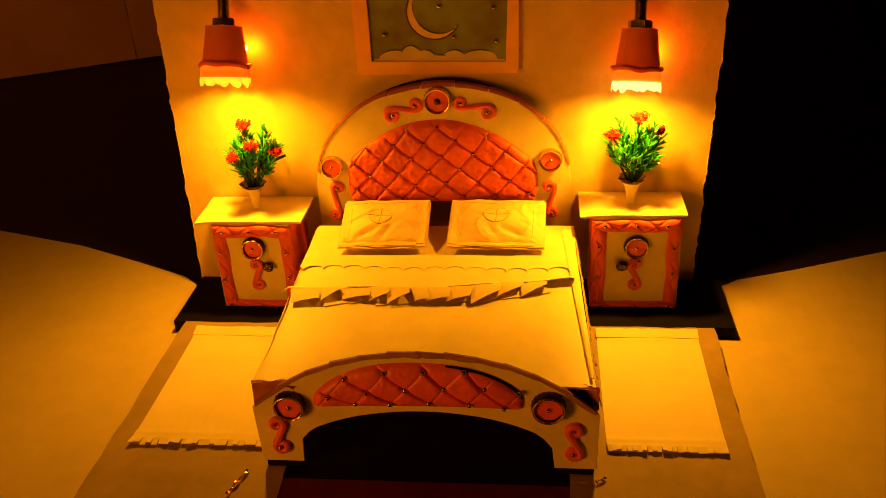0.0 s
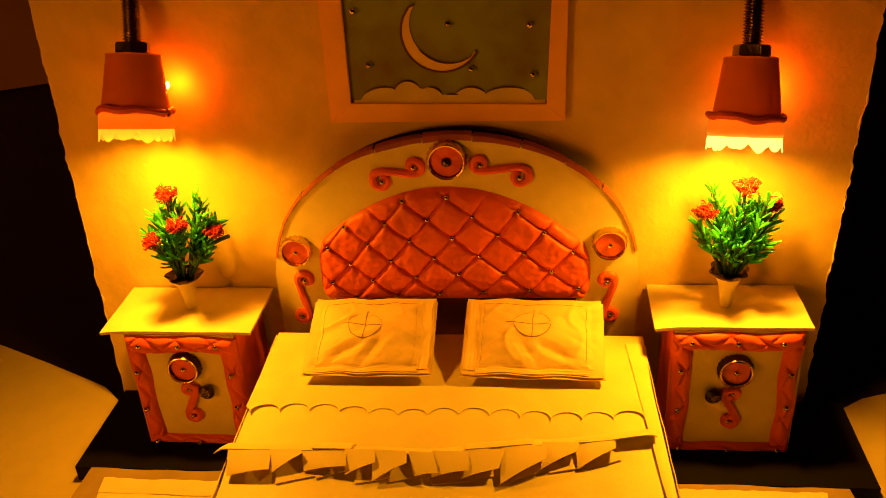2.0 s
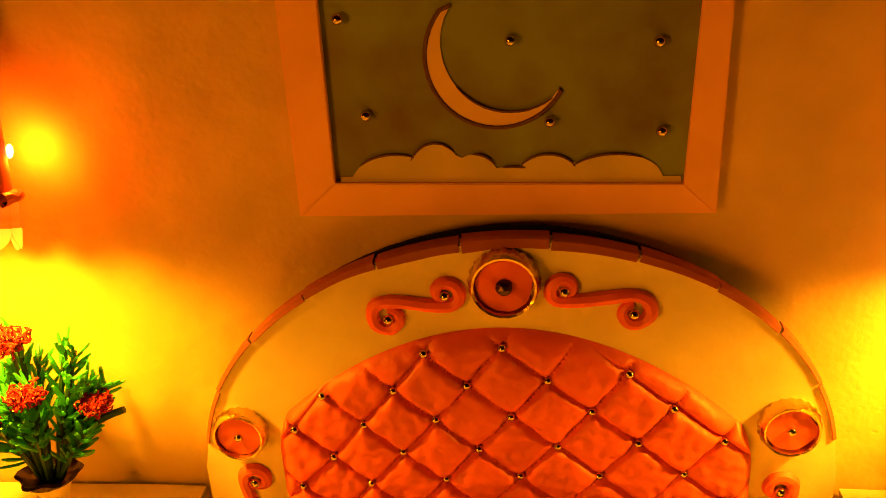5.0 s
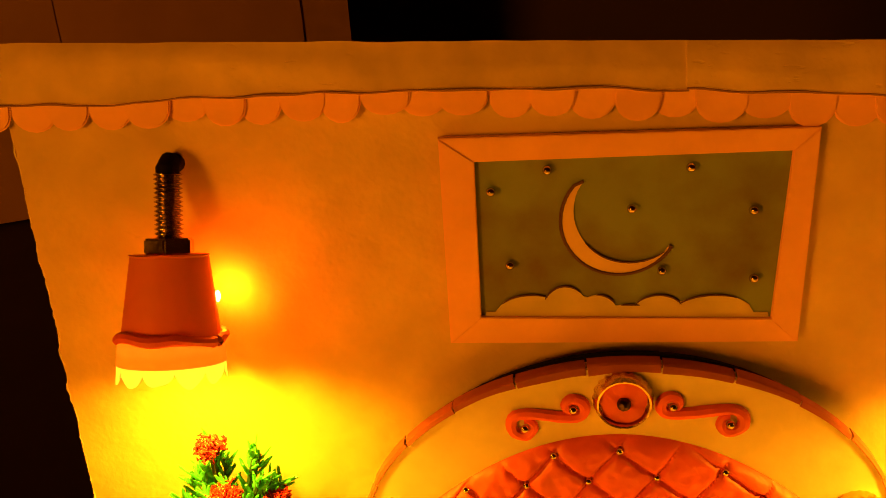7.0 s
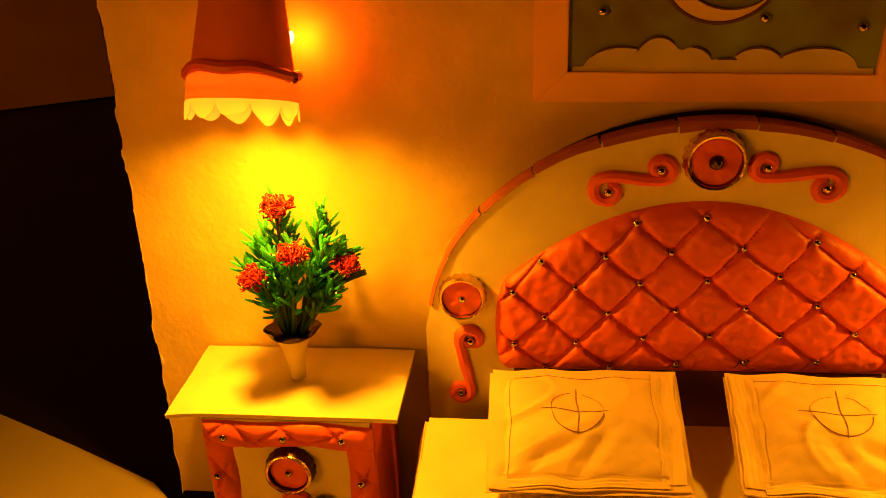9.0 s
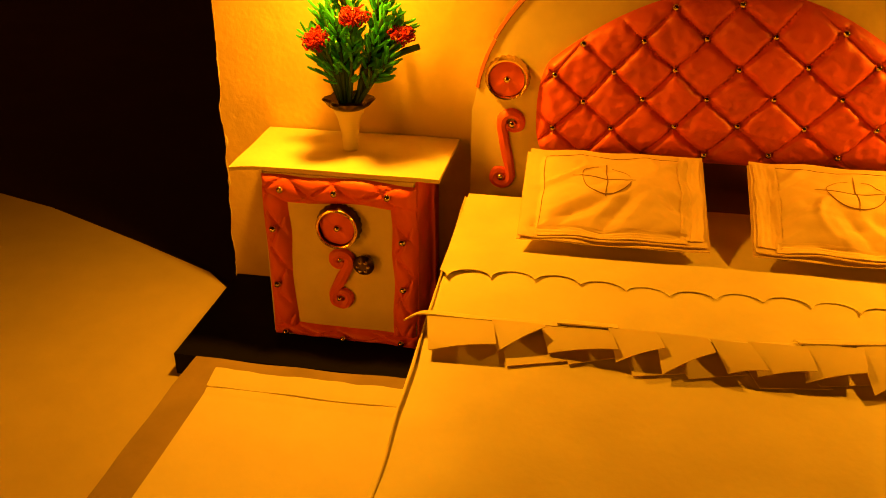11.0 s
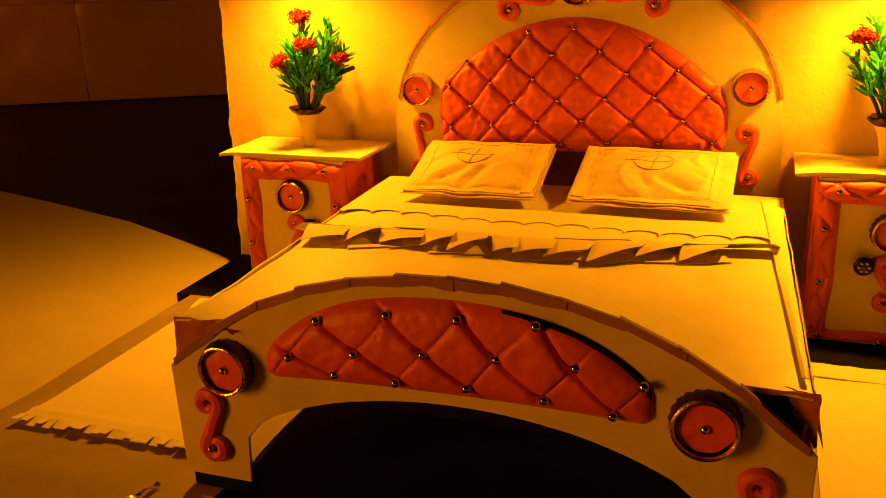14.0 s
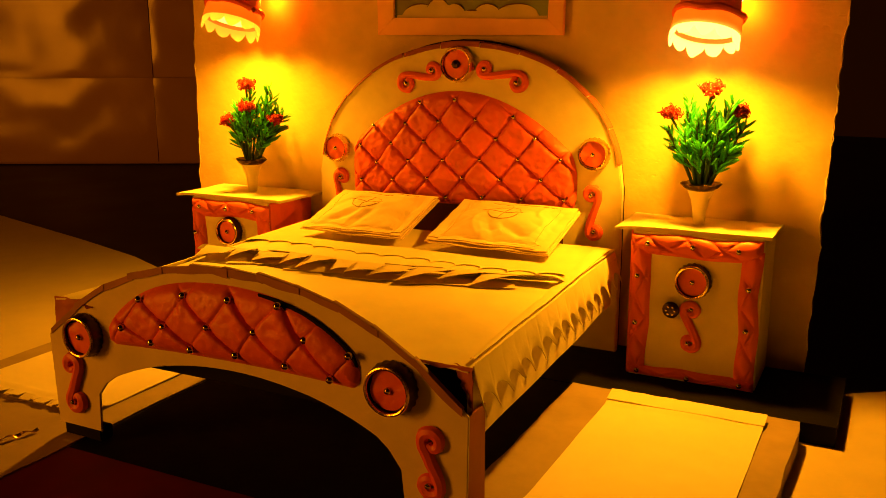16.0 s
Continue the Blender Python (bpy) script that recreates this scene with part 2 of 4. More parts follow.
def lathe(profile, sides=32, axis="z", wave=None):
    """Turns a profile of (radius, height) about z, or about -y for things that face the room. wave(angle, i) adds to the radius."""
    bm = bmesh.new()
    rings = []
    for i, (r, h) in enumerate(profile):
        ring = []
        for k in range(sides):
            w = 2 * math.pi * k / sides
            q = max(1e-5, r + (wave(w, i) if wave else 0))
            c = (q * math.cos(w), q * math.sin(w), h) if axis == "z" else (q * math.cos(w), -h, q * math.sin(w))
            ring.append(bm.verts.new(c))
        rings.append(ring)
    for a, b in zip(rings, rings[1:]):
        for k in range(sides):
            bm.faces.new((a[k], a[(k + 1) % sides], b[(k + 1) % sides], b[k]))
    bm.faces.new(rings[0])
    bm.faces.new(rings[-1])
    return bm


def ball(r, sub=2):
    bm = bmesh.new()
    bmesh.ops.create_icosphere(bm, subdivisions=sub, radius=r)
    return bm


def sheet(nx, ny, place, thick=0.0):
    """A sheet from place(u, v) with u, v in 0 to 1; thick gives it a back."""
    bm = bmesh.new()
    g = [[bm.verts.new(place(i / nx, j / ny)) for i in range(nx + 1)] for j in range(ny + 1)]
    for j in range(ny):
        for i in range(nx):
            bm.faces.new((g[j][i], g[j][i + 1], g[j + 1][i + 1], g[j + 1][i]))
    if thick:
        bm.normal_update()
        bmesh.ops.solidify(bm, geom=bm.faces[:], thickness=thick)
    return bm


def poly(c, a, b):
    """A curved surface of second degree over (a, b)."""
    return c[0] + c[1] * a + c[2] * b + c[3] * a * a + c[4] * a * b + c[5] * b * b


def padded(x0, x1, low, high, y, depth, falls, climbs, nx=260, nz=130, puff=0.028, crisp=19, second=1.0, rough=1.0):
    """A tufted panel between the curves low(x) and high(x): pads swell between sunken seams.
    falls and climbs number the two families of seams over (x, z); second: how deep the climbing ones are."""
    def place(u, v):
        x = x0 + (x1 - x0) * (0.5 - 0.5 * math.cos(math.pi * u))
        z = low(x) + (high(x) - low(x)) * v
        wx, wz = x + 0.005 * noise.noise((x * 9, z * 9, 1.3)), z + 0.005 * noise.noise((x * 9, z * 9, 7.7))
        s, t = poly(falls, wx, wz), poly(climbs, wx, wz)
        ds, dt = abs(s - round(s)), abs(t - round(t))
        dip = max(math.exp(-ds * crisp), second * math.exp(-dt * crisp))
        h = puff * (1 - dip) * (0.8 + 0.35 * noise.noise((math.floor(s) * 3.1, math.floor(t) * 2.7, x0)))
        h -= 0.35 * puff * math.exp(-(ds * ds + dt * dt) * 60)
        rim = min(min(x - x0, x1 - x) * 1.2, min(z - low(x), high(x) - z))
        edge = 1 - math.exp(-max(0, rim) * 45)
        h += rough * (0.006 * noise.noise((x * 16, z * 16, y)) + 0.005 * noise.noise((x * 42, z * 42, y))) - 0.010 * max(0, noise.noise((x * 30, z * 30, 4 + y)) - 0.55)
        return (x, y - depth * edge - h * edge, z)
    bm = sheet(nx, nz, place)
    rim = [e for e in bm.edges if e.is_boundary]
    ext = bmesh.ops.extrude_edge_only(bm, edges=rim)
    for v in [q for q in ext["geom"] if isinstance(q, bmesh.types.BMVert)]:
        v.co.y = y + 0.012
    return bm


def rounded(low, high, x0, x1, reach):
    """The two curves drawn together round the ends of a panel."""
    def pull(x):
        e = min(x - x0, x1 - x) / reach
        return 1.0 if e >= 1 else 0.12 + 0.88 * math.sqrt(max(0.0, 1 - (1 - e) ** 2))
    def lo(x):
        m = 0.5 * (low(x) + high(x))
        return m + (low(x) - m) * pull(x)
    def hi(x):
        m = 0.5 * (low(x) + high(x))
        return m + (high(x) - m) * pull(x)
    return lo, hi


def spiral(cx, cz, r0, r1, a0, turns, n=22):
    """Points (x, z) from radius r0 at angle a0 winding into r1."""
    return [(cx + (r0 + (r1 - r0) * i / n) * math.cos(a0 + turns * 2 * math.pi * i / n), cz + (r0 + (r1 - r0) * i / n) * math.sin(a0 + turns * 2 * math.pi * i / n)) for i in range(n + 1)]


def scroll_points(ax, az, bx, bz, ra, rb, sa, sb):
    """An S of two curls round (ax, az) and (bx, bz) with a bowed stem; the signs tell on which side the stem leaves a curl."""
    d = math.atan2(bz - az, bx - ax)
    first = spiral(ax, az, ra, ra * 0.35, d + sa * math.pi / 2, sa * 0.95)
    last = spiral(bx, bz, rb, rb * 0.35, d + math.pi + sb * math.pi / 2, sb * 0.95)
    p, q = first[0], last[0]
    pts = list(reversed(first)) + [(p[0] + (q[0] - p[0]) * i / 8, p[1] + (q[1] - p[1]) * i / 8) for i in range(1, 8)] + last
    for _ in range(4):
        pts = [pts[0]] + [((a[0] + 2 * b[0] + c[0]) / 4, (a[1] + 2 * b[1] + c[1]) / 4) for a, b, c in zip(pts, pts[1:], pts[2:])] + [pts[-1]]
    return pts


def arc(cx, cz, r, a0, a1, n=12):
    return [(cx + r * math.cos(a0 + (a1 - a0) * i / n), cz + r * math.sin(a0 + (a1 - a0) * i / n)) for i in range(n + 1)]


# bead shared by every stud in the scene
def bead_under(parent, places, r=0.012, name="bead"):
    made = None
    for x, y, z in places:
        if made is None:
            made = part(name, ball(r), BEAD, parent, "small shiny metal bead")
            put(made, (x, y, z))
        else:
            tagged(shared(name, made, (x, y, z), parent), "small shiny metal bead")


def roundel(parent, x, y, z, r, bead=True, dark=False, stud=False):
    """A crimped metal cap with a pressed disc of clay and a bead, facing -y."""
    cap = part("cap", lathe([(r * 1.06, 0.0), (r * 1.08, r * 0.14), (r * 1.0, r * 0.50), (r * 0.96, r * 0.60), (r * 0.89, r * 0.58), (r * 0.86, r * 0.28)], 63, "y",
                            wave=lambda w, i: (0.035 * r * math.sin(21 * w) if i < 2 else 0)), DARK_METAL if dark else GOLD, parent, "crimped dark metal cap" if dark else "crimped gold metal cap")
    put(cap, (x, y, z))
    bm = lathe([(r * 0.85, r * 0.24), (r * 0.83, r * 0.42), (r * 0.5, r * 0.46), (r * 0.05, r * 0.44)], 32, "y")
    wobble(bm, r * 0.10, 30, x * 7)
    part("clay_disc", bm, CLAY, cap, "pink clay disc")
    if dark:
        pts = [(r * 0.93 * math.cos(2 * math.pi * k / 40), -r * 0.60, r * 0.93 * math.sin(2 * math.pi * k / 40)) for k in range(40)]
        part("rim", tube(pts, r * 0.075, 8, closed=True), GOLD, cap, "thin gold rim")
    if stud:
        b = part("stud", ball(0.019, 2), DARK_METAL, cap, "dark faceted metal stud", smooth=False)
        put(b, (0, -r * 0.50, 0))
    elif bead:
        b = part("bead", ball(0.011), BEAD, cap, "small shiny metal bead")
        put(b, (0, -r * 0.48, 0))
    return cap


def clay_scroll(parent, pts, y, r):
    bm = tube([(x, y, z) for x, z in pts], r, 8, 0.55)
    wobble(bm, r * 0.18, 30, y)
    return part("scroll", bm, CLAY, parent, "curled pink clay scroll")


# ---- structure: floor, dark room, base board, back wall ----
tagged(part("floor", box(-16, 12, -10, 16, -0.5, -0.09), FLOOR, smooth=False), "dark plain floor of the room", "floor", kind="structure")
# back edges follow the wall's cast shadow, traced from the camera's view
outline = [(-6.2, -6.0), (7.0, -6.0), (7.0, 6.45), (2.81, 5.11), (2.15, 4.85), (1.80, 4.73), (1.66, 4.63), (1.62, 4.50), (-1.60, 4.40), (-1.63, 4.58), (-1.78, 4.72), (-2.17, 4.91), (-2.70, 5.15), (-3.47, 5.39), (-6.2, 6.15)]
bm = bmesh.new()
rim = [[bm.verts.new((x, y, z)) for x, y in outline] for z in (-0.09, -0.08)]
bm.faces.new(rim[1])
bm.faces.new(rim[0][::-1])
n = len(outline)
for i in range(n):
    bm.faces.new((rim[0][i], rim[0][(i + 1) % n], rim[1][(i + 1) % n], rim[1][i]))
tagged(part("ground_sheet", bm, TABLE, smooth=False), "pale plain sheet on the floor around the model, ending where the wall's shadow falls", "sheet", kind="structure")
# right end set from the camera's view, where the background turns black
bm = box(-11.5, 2.86, 0.012, 0.4, -0.08, 14)
stand = Matrix.Translation((-4.5, 9.65, 0)) @ Matrix.Rotation(radians(27), 4, "Z")
bm.transform(stand)
wall_room = tagged(part("wall_room", bm, GROUT, smooth=False), "dim wall of the dark room with glossy glazed tiles", "wall", kind="structure")


def wavy_tile():
    """A glazed tile whose face swells and dips a little, to break up its reflection."""
    def face(u, v):
        x, z = -1.03 + 2.06 * u, -0.486 + 0.972 * v
        edge = min(1.0, min(u, 1 - u) * 40, min(v, 1 - v) * 20)
        return (x, 0.004 - 0.004 * edge + 0.011 * noise.noise((x * 2.3, z * 3.1, 2)) * edge, z)
    return sheet(36, 18, face, -0.03)


tile = None
for row in range(5):
    for col in range(7):
        spot = stand @ Matrix.Translation((-11.05 + 2.07 * col, 0.0, 0.43 + 0.98 * row)) @ Euler((random.uniform(-0.012, 0.012), 0, random.uniform(-0.02, 0.02))).to_matrix().to_4x4()
        if tile is None:
            tile = piece = part("tile", wavy_tile(), TILE, wall_room, "glossy glazed wall tile")
        else:
            piece = new("tile", tile.data)
            piece.parent = wall_room
        piece.matrix_basis = Matrix.Translation(spot.translation * U) @ spot.to_3x3().to_4x4()
# added walls and ceiling, coloured dark so the background stays black
for i, (x0, x1, y0, y1) in enumerate(((-16.4, -16, -10, 16), (12, 12.4, -10, 16), (-16, 12, -10.4, -10), (-16, 12, 16, 16.4))):
    tagged(part(("wall_west", "wall_east", "wall_south", "wall_north_far")[i], box(x0, x1, y0, y1, -0.5, 14), ROOM, smooth=False), "added plain wall of the room, coloured dark", "wall", kind="structure")
tagged(part("ceiling", box(-16.4, 12.4, -10.4, 16.4, 14, 14.4), ROOM, smooth=False), "added plain ceiling of the room, coloured dark", "ceiling", kind="structure")

# shade under the nightstands and the bed is put in as black floor
tagged(part("base_back", box(-1.61, 1.66, 4.068, 4.597, -0.079, -0.004), BLACK, smooth=False), "dark card floor, blackened for shade, behind the boards under the nightstands", "floor", kind="structure")
tagged(part("base_middle", box(-0.603, 0.708, 2.774, 4.065, -0.079, -0.006), BLACK, smooth=False), "floor under the bed, blackened for its shade", "floor", kind="structure")
tagged(part("base_floor", box(-0.603, 0.708, 2.1, 2.770, -0.079, -0.004), DARK, smooth=False), "dark red glossy card floor in front of the bed", "floor", kind="structure")
for x0, x1 in ((-1.535, -0.605), (0.710, 1.54)):
    bm = box(x0, x1, 2.1, 4.06, -0.0785, 0.0, cuts=24)
    for v in bm.verts:
        if min(abs(v.co.x - x0), abs(v.co.x - x1)) < 0.01:
            v.co.x += 0.012 * noise.noise((v.co.y * 6, v.co.x, 0))
        if v.co.y < 2.12 or v.co.y > 4.05:
            v.co.y += 0.012 * noise.noise((v.co.x * 5, 0, 2))
    tagged(part("base_board", bm, BOARD, smooth=False), "brown cardboard side board of the miniature bedroom floor", "board", kind="structure")

back_wall = tagged(new("wall_north"), "pale cardboard back wall of the miniature bedroom", "wall", kind="structure")
bm = box(-1.572, 1.56, 4.60, 4.66, -0.078, 2.06, cuts=40)
for v in bm.verts:
    if v.co.x < -1.55 or v.co.x > 1.54:
        v.co.x += 0.014 * noise.noise((v.co.z * 9, 3, 0)) + 0.006 * noise.noise((v.co.z * 40, 3, 0))
        v.co.x -= (0.045 * (1 - v.co.z / 2) if v.co.x < 0 else 0.06 * (1 - v.co.z / 2))
    if 0.02 < v.co.z < 2.0 and v.co.y < 4.62 and abs(v.co.x) < 1.5:
        v.co.y -= 0.006 * (0.5 + noise.noise((v.co.x * 2.5, v.co.z * 2.5, 1)))
part("wall_panel", bm, WALLP, back_wall)
# frayed paper along the wall's upright edges
for x, grow in ((-1.571, -0.045), (1.559, -0.06)):
    pts = []
    for i in range(150):
        z = -0.06 + 2.1 * i / 149
        edge = x + 0.014 * noise.noise((z * 9, 3, 0)) + 0.006 * noise.noise((z * 40, 3, 0)) + grow * (1 - z / 2)
        pts.append((edge + 0.003 * noise.noise((z * 34, x, 1)), 4.601 + 0.003 * noise.noise((z * 27, x, 5)), z))
    part("frayed_edge", tube(pts, [0.0015 + 0.006 * max(0, noise.noise((p[2] * 30, x, 7))) for p in pts], 6), PAPER, back_wall, "frayed pale paper edge")
# cream band folded over the top of the wall, with a torn lower edge
def torn(x):
    return 0.010 * noise.noise((x * 1.7, 4, 0)) + 0.006 * noise.noise((x * 9, 4, 1)) - 0.012 * math.exp(-((x + 1.28) / 0.12) ** 2) + 0.008 * math.exp(-((x + 0.02) / 0.16) ** 2)


def band_low(x):
    return 2.040 - 0.017 * (x + 1.4) ** 2 + 0.008 * math.exp(-((x + 0.4) / 0.5) ** 2)


def band_piece(x0, x1, lift, low):
    def place(u, v):
        x = x0 + (x1 - x0) * u
        z = (band_low(x) - low) * (1 - v) + (2.184 - 0.042 * (x + 1.5)) * v
        curl = 0.012 * max(0.0, 1 - 6 * v) * abs(noise.noise((x * 2.1, 0, 8)))
        return (x, 4.550 - lift - curl + 0.03 * v * v + 0.007 * noise.noise((x * 3, v * 2, 5)), z + torn(x) * (1 - v) + 0.004 * noise.noise((x * 8, 9, 5)) * v)
    return sheet(90, 10, place, 0.014)


BAND = material("band_paper", (0.74, 0.57, 0.28), 0.7, vary=0.22, bump=0.5, dents=0.35)
part("top_band", band_piece(-1.595, 0.146, 0.0, 0.0), BAND, back_wall, "cream paper band along the wall top")
part("top_band", band_piece(0.140, 1.58, 0.005, -0.006), BAND, back_wall, "cream paper band along the wall top")
for x0, x1, lift, low in ((-1.595, 0.146, 0.0, 0.0), (0.140, 1.58, 0.005, -0.006)):
    pts = []
    for i in range(71):
        x = x0 + (x1 - x0) * i / 70
        curl = 0.012 * abs(noise.noise((x * 2.1, 0, 8)))
        pts.append((x, 4.543 - lift - curl + 0.007 * noise.noise((x * 3, 0, 5)), band_low(x) - 0.002 - low + torn(x)))
    part("torn_edge", tube(pts, [0.0025 + 0.005 * abs(noise.noise((p[0] * 4, 2, 2))) for p in pts], 6), DARK_LINE, back_wall, "dark line along the band's lower edge")
trim = tagged(new("scallop_trim"), "row of pink paper scallops under the wall's cream band", "trim", kind="structure")
for k in range(32):
    cx = -1.595 + 0.1015 * k + random.uniform(-0.008, 0.008)
    zt = band_low(cx) + 0.012
    r = 0.058 + 0.005 * random.uniform(-1, 1)
    deep = random.uniform(0.085, 0.105)
    pts = [(-r, 0)] + [(r * math.cos(math.pi + math.pi * i / 10), -0.03 - (deep - 0.035) * math.sin(math.pi * i / 10) ** 0.8) for i in range(11)] + [(r, 0)]
    s = part("scallop", plate(pts, 0, 0.010, 0.004), PINK, trim, smooth=False)
    put(s, (cx, 4.580 + 0.006 * (k % 2), zt), (random.uniform(-0.16, -0.02), random.uniform(-0.04, 0.04), random.uniform(-0.06, 0.06)))


# ---- picture with moon ----
def picture():
    p = thing("framed_picture", (0, 4.59, 1.62), "night-sky picture with crescent moon in a pink paper frame", "picture")
    def q(x, z):
        return (x, z - 1.62)
    outer = [(-0.450, 1.905), (0.458, 1.900), (0.450, 1.330), (-0.452, 1.336)]
    inner = [(-0.364, 1.842), (0.400, 1.845), (0.380, 1.397), (-0.366, 1.412)]
    part("picture_card", plate([q(*c) for c in ((-0.40, 1.87), (0.43, 1.87), (0.41, 1.37), (-0.40, 1.38))], -0.012, -0.001, 0), SKY, p, "painted grey-green night sky", smooth=False)
    for i in range(4):
        j = (i + 1) % 4
        bm = plate([q(*outer[i]), q(*outer[j]), q(*inner[j]), q(*inner[i])], -0.026 - 0.002 * (i % 2), -0.002, 0.002)
        part("frame_side", bm, PINK, p, smooth=False)
    # crescent
    moon_out = [(-0.096 + 0, 1.781)] + [(x, z) for x, z in arc(-0.005, 1.675, 0.149, radians(140), radians(330), 24)] + [(0.118, 1.604)]
    moon_in = [(x, z) for x, z in arc(0.022, 1.702, 0.143, radians(306), radians(158), 20)]
    part("moon", plate([q(*c) for c in moon_out + moon_in], -0.0165, -0.012, 0), MOON, p, "cream paper crescent moon", smooth=False)
    line = [(x, -0.0165, z - 1.62) for x, z in moon_out]
    part("moon_outline", tube(line, 0.0045, 6), INK, p, "dark ink outline")
    line = [(x, -0.0165, z - 1.62) for x, z in moon_in[:13]]
    part("moon_outline", tube(line, 0.003, 6, 0.4), INK, p, "dark ink outline")
    # clouds along the foot of the picture
    def cloud_top(x):
        tops = ((-0.235, 0.085, 0.050), (-0.145, 0.06, 0.075), (-0.06, 0.05, 0.05), (0.02, 0.06, 0.022), (0.095, 0.065, 0.05), (0.235, 0.10, 0.050))
        h = max([0] + [t * math.sqrt(max(0, 1 - ((x - c) / w) ** 2)) for c, w, t in tops])
        return 1.412 - 0.018 * (x + 0.37) + 0.012 + h
    n = 60
    top = [(-0.352 + 0.725 * i / n, cloud_top(-0.352 + 0.725 * i / n)) for i in range(n + 1)]
    part("cloud", plate([q(*c) for c in top + [(0.376, 1.39), (-0.358, 1.40)]], -0.0155, -0.012, 0), material("picture_cloud", (0.62, 0.50, 0.22), 0.7, vary=0.25, second=(0.36, 0.34, 0.15), grain=6.0, bump=0.1), p, "pale painted cloud bank", smooth=False)
    for c, w, t, a0, a1 in ((-0.235, 0.085, 0.050, 150, 58), (-0.145, 0.06, 0.075, 150, 48), (-0.06, 0.05, 0.05, 95, 30), (0.02, 0.06, 0.022, 110, 62), (0.095, 0.065, 0.05, 150, 25), (0.235, 0.10, 0.050, 150, 55)):
        pts = [(c + w * math.cos(radians(a0 + (a1 - a0) * i / 12)), -0.016, 1.424 - 0.018 * (c + 0.37) + t * math.sin(radians(a0 + (a1 - a0) * i / 12)) - 1.62) for i in range(13)]
        part("cloud_outline", tube(pts, 0.0032, 6, 0.3), INK, p, "dark ink outline")
    bead_under(p, [(x, -0.024, z - 1.62) for x, z in ((-0.185, 1.815), (0.162, 1.811), (0.317, 1.696), (0.329, 1.512), (-0.285, 1.561), (-0.326, 1.763), (0.022, 1.708), (0.100, 1.538))], 0.0125)
    return p


picture()


# ---- wall lamps: shades that hang with the rim turned a little into the room ----
LAMP_TILT = radians(-20)


def wall_lamp(x, z, lean, k):
    """A card shade on a bolt; the origin lies at the middle of the shade's clay collar. k: its width."""
    e = thing("wall_lamp", (x, 4.40, z), "pink card wall lamp with glowing scalloped rim on a threaded bolt", "lamp", "wall lamps")
    e.rotation_euler = (LAMP_TILT, lean, 0)
    def shade_wall(u, v):
        w = 2 * math.pi * u
        r = (0.128 - 0.028 * v) * k
        return (r * math.cos(w), r * math.sin(w) * 0.96, 0.205 * v)
    part("shade", sheet(40, 8, shade_wall, 0.005), SHADE, e, "tapered pink card shade")
    top = lathe([(0.001, 0.198), (0.097 * k, 0.199), (0.104 * k, 0.206), (0.001, 0.208)], 28)
    wobble(top, 0.004, 20, x)
    part("shade_top", top, SHADE, e)
    skirt = sheet(40, 3, lambda u, v: ((0.130 + 0.006 * v) * k * math.cos(2 * math.pi * u), (0.130 + 0.006 * v) * k * math.sin(2 * math.pi * u), -0.068 * v), 0.004)
    part("skirt", skirt, SKIRT, e, "pink card band under the collar")
    pts = [(0.134 * k * math.cos(2 * math.pi * q / 40), 0.134 * k * math.sin(2 * math.pi * q / 40), 0.004 * math.sin(5 * 2 * math.pi * q / 40) + 0.006 * math.sin(2 * 2 * math.pi * q / 40 + x)) for q in range(40)]
    bm = tube(pts, 0.014, 8, closed=True)
    wobble(bm, 0.005, 18, x)
    part("collar", bm, CLAY, e, "rolled pink clay collar")
    def lace(u, v):
        w = 2 * math.pi * u
        drop = 0.018 + 0.032 * abs(math.sin(5.5 * w)) ** 0.6 + 0.018 * noise.noise((math.cos(w) * 3, math.sin(w) * 3, x))
        r = (0.133 + 0.005 * v) * k
        return (r * math.cos(w), r * math.sin(w), -0.062 - drop * v)
    part("lace_rim", sheet(132, 4, lace, 0.003), RIM if x < 0 else RIM_HOT, e, "scalloped paper rim glowing yellow")
    # bolt: nut, thread and a bent end in the wall
    nut = bmesh.new()
    bmesh.ops.create_cone(nut, cap_ends=True, segments=6, radius1=0.066, radius2=0.066, depth=0.042)
    bmesh.ops.bevel(nut, geom=nut.edges[:], offset=0.005, segments=2, affect="EDGES")
    nut.transform(Matrix.Translation((0.0, 0, 0.228)) @ Matrix.Rotation(0.2, 4, "Z"))
    bolt = part("bolt", nut, STEEL, e, "dark steel hexagonal nut")
    prof = []
    for q in range(15):
        h = 0.0115 * q
        prof += [(0.027, h), (0.036, h + 0.004), (0.036, h + 0.006), (0.027, h + 0.011)]
    way = (Euler((LAMP_TILT, lean, 0)).to_matrix().transposed() @ Vector((0.004, 0.055, 0.160))).normalized()
    th = lathe(prof, 20)
    th.transform(Matrix.Translation((0.0, 0, 0.244)) @ way.to_track_quat("Z", "Y").to_matrix().to_4x4())
    part("thread", th, STEEL, bolt, "threaded steel shank")
    end = Vector((0, 0, 0.244)) + way * 0.170
    back = Euler((LAMP_TILT, lean, 0)).to_matrix().transposed()
    hook = tube([end - way * 0.008, end + way * 0.010, end + way * 0.024 + back @ Vector((0, 0.016, 0)), end + way * 0.020 + back @ Vector((0, 0.05, -0.006)), end + back @ Vector((0, 0.12, -0.012))], [0.029, 0.030, 0.026, 0.026, 0.028], 14)
    part("hook", hook, BLACK, bolt, "dark bent end in the wall")
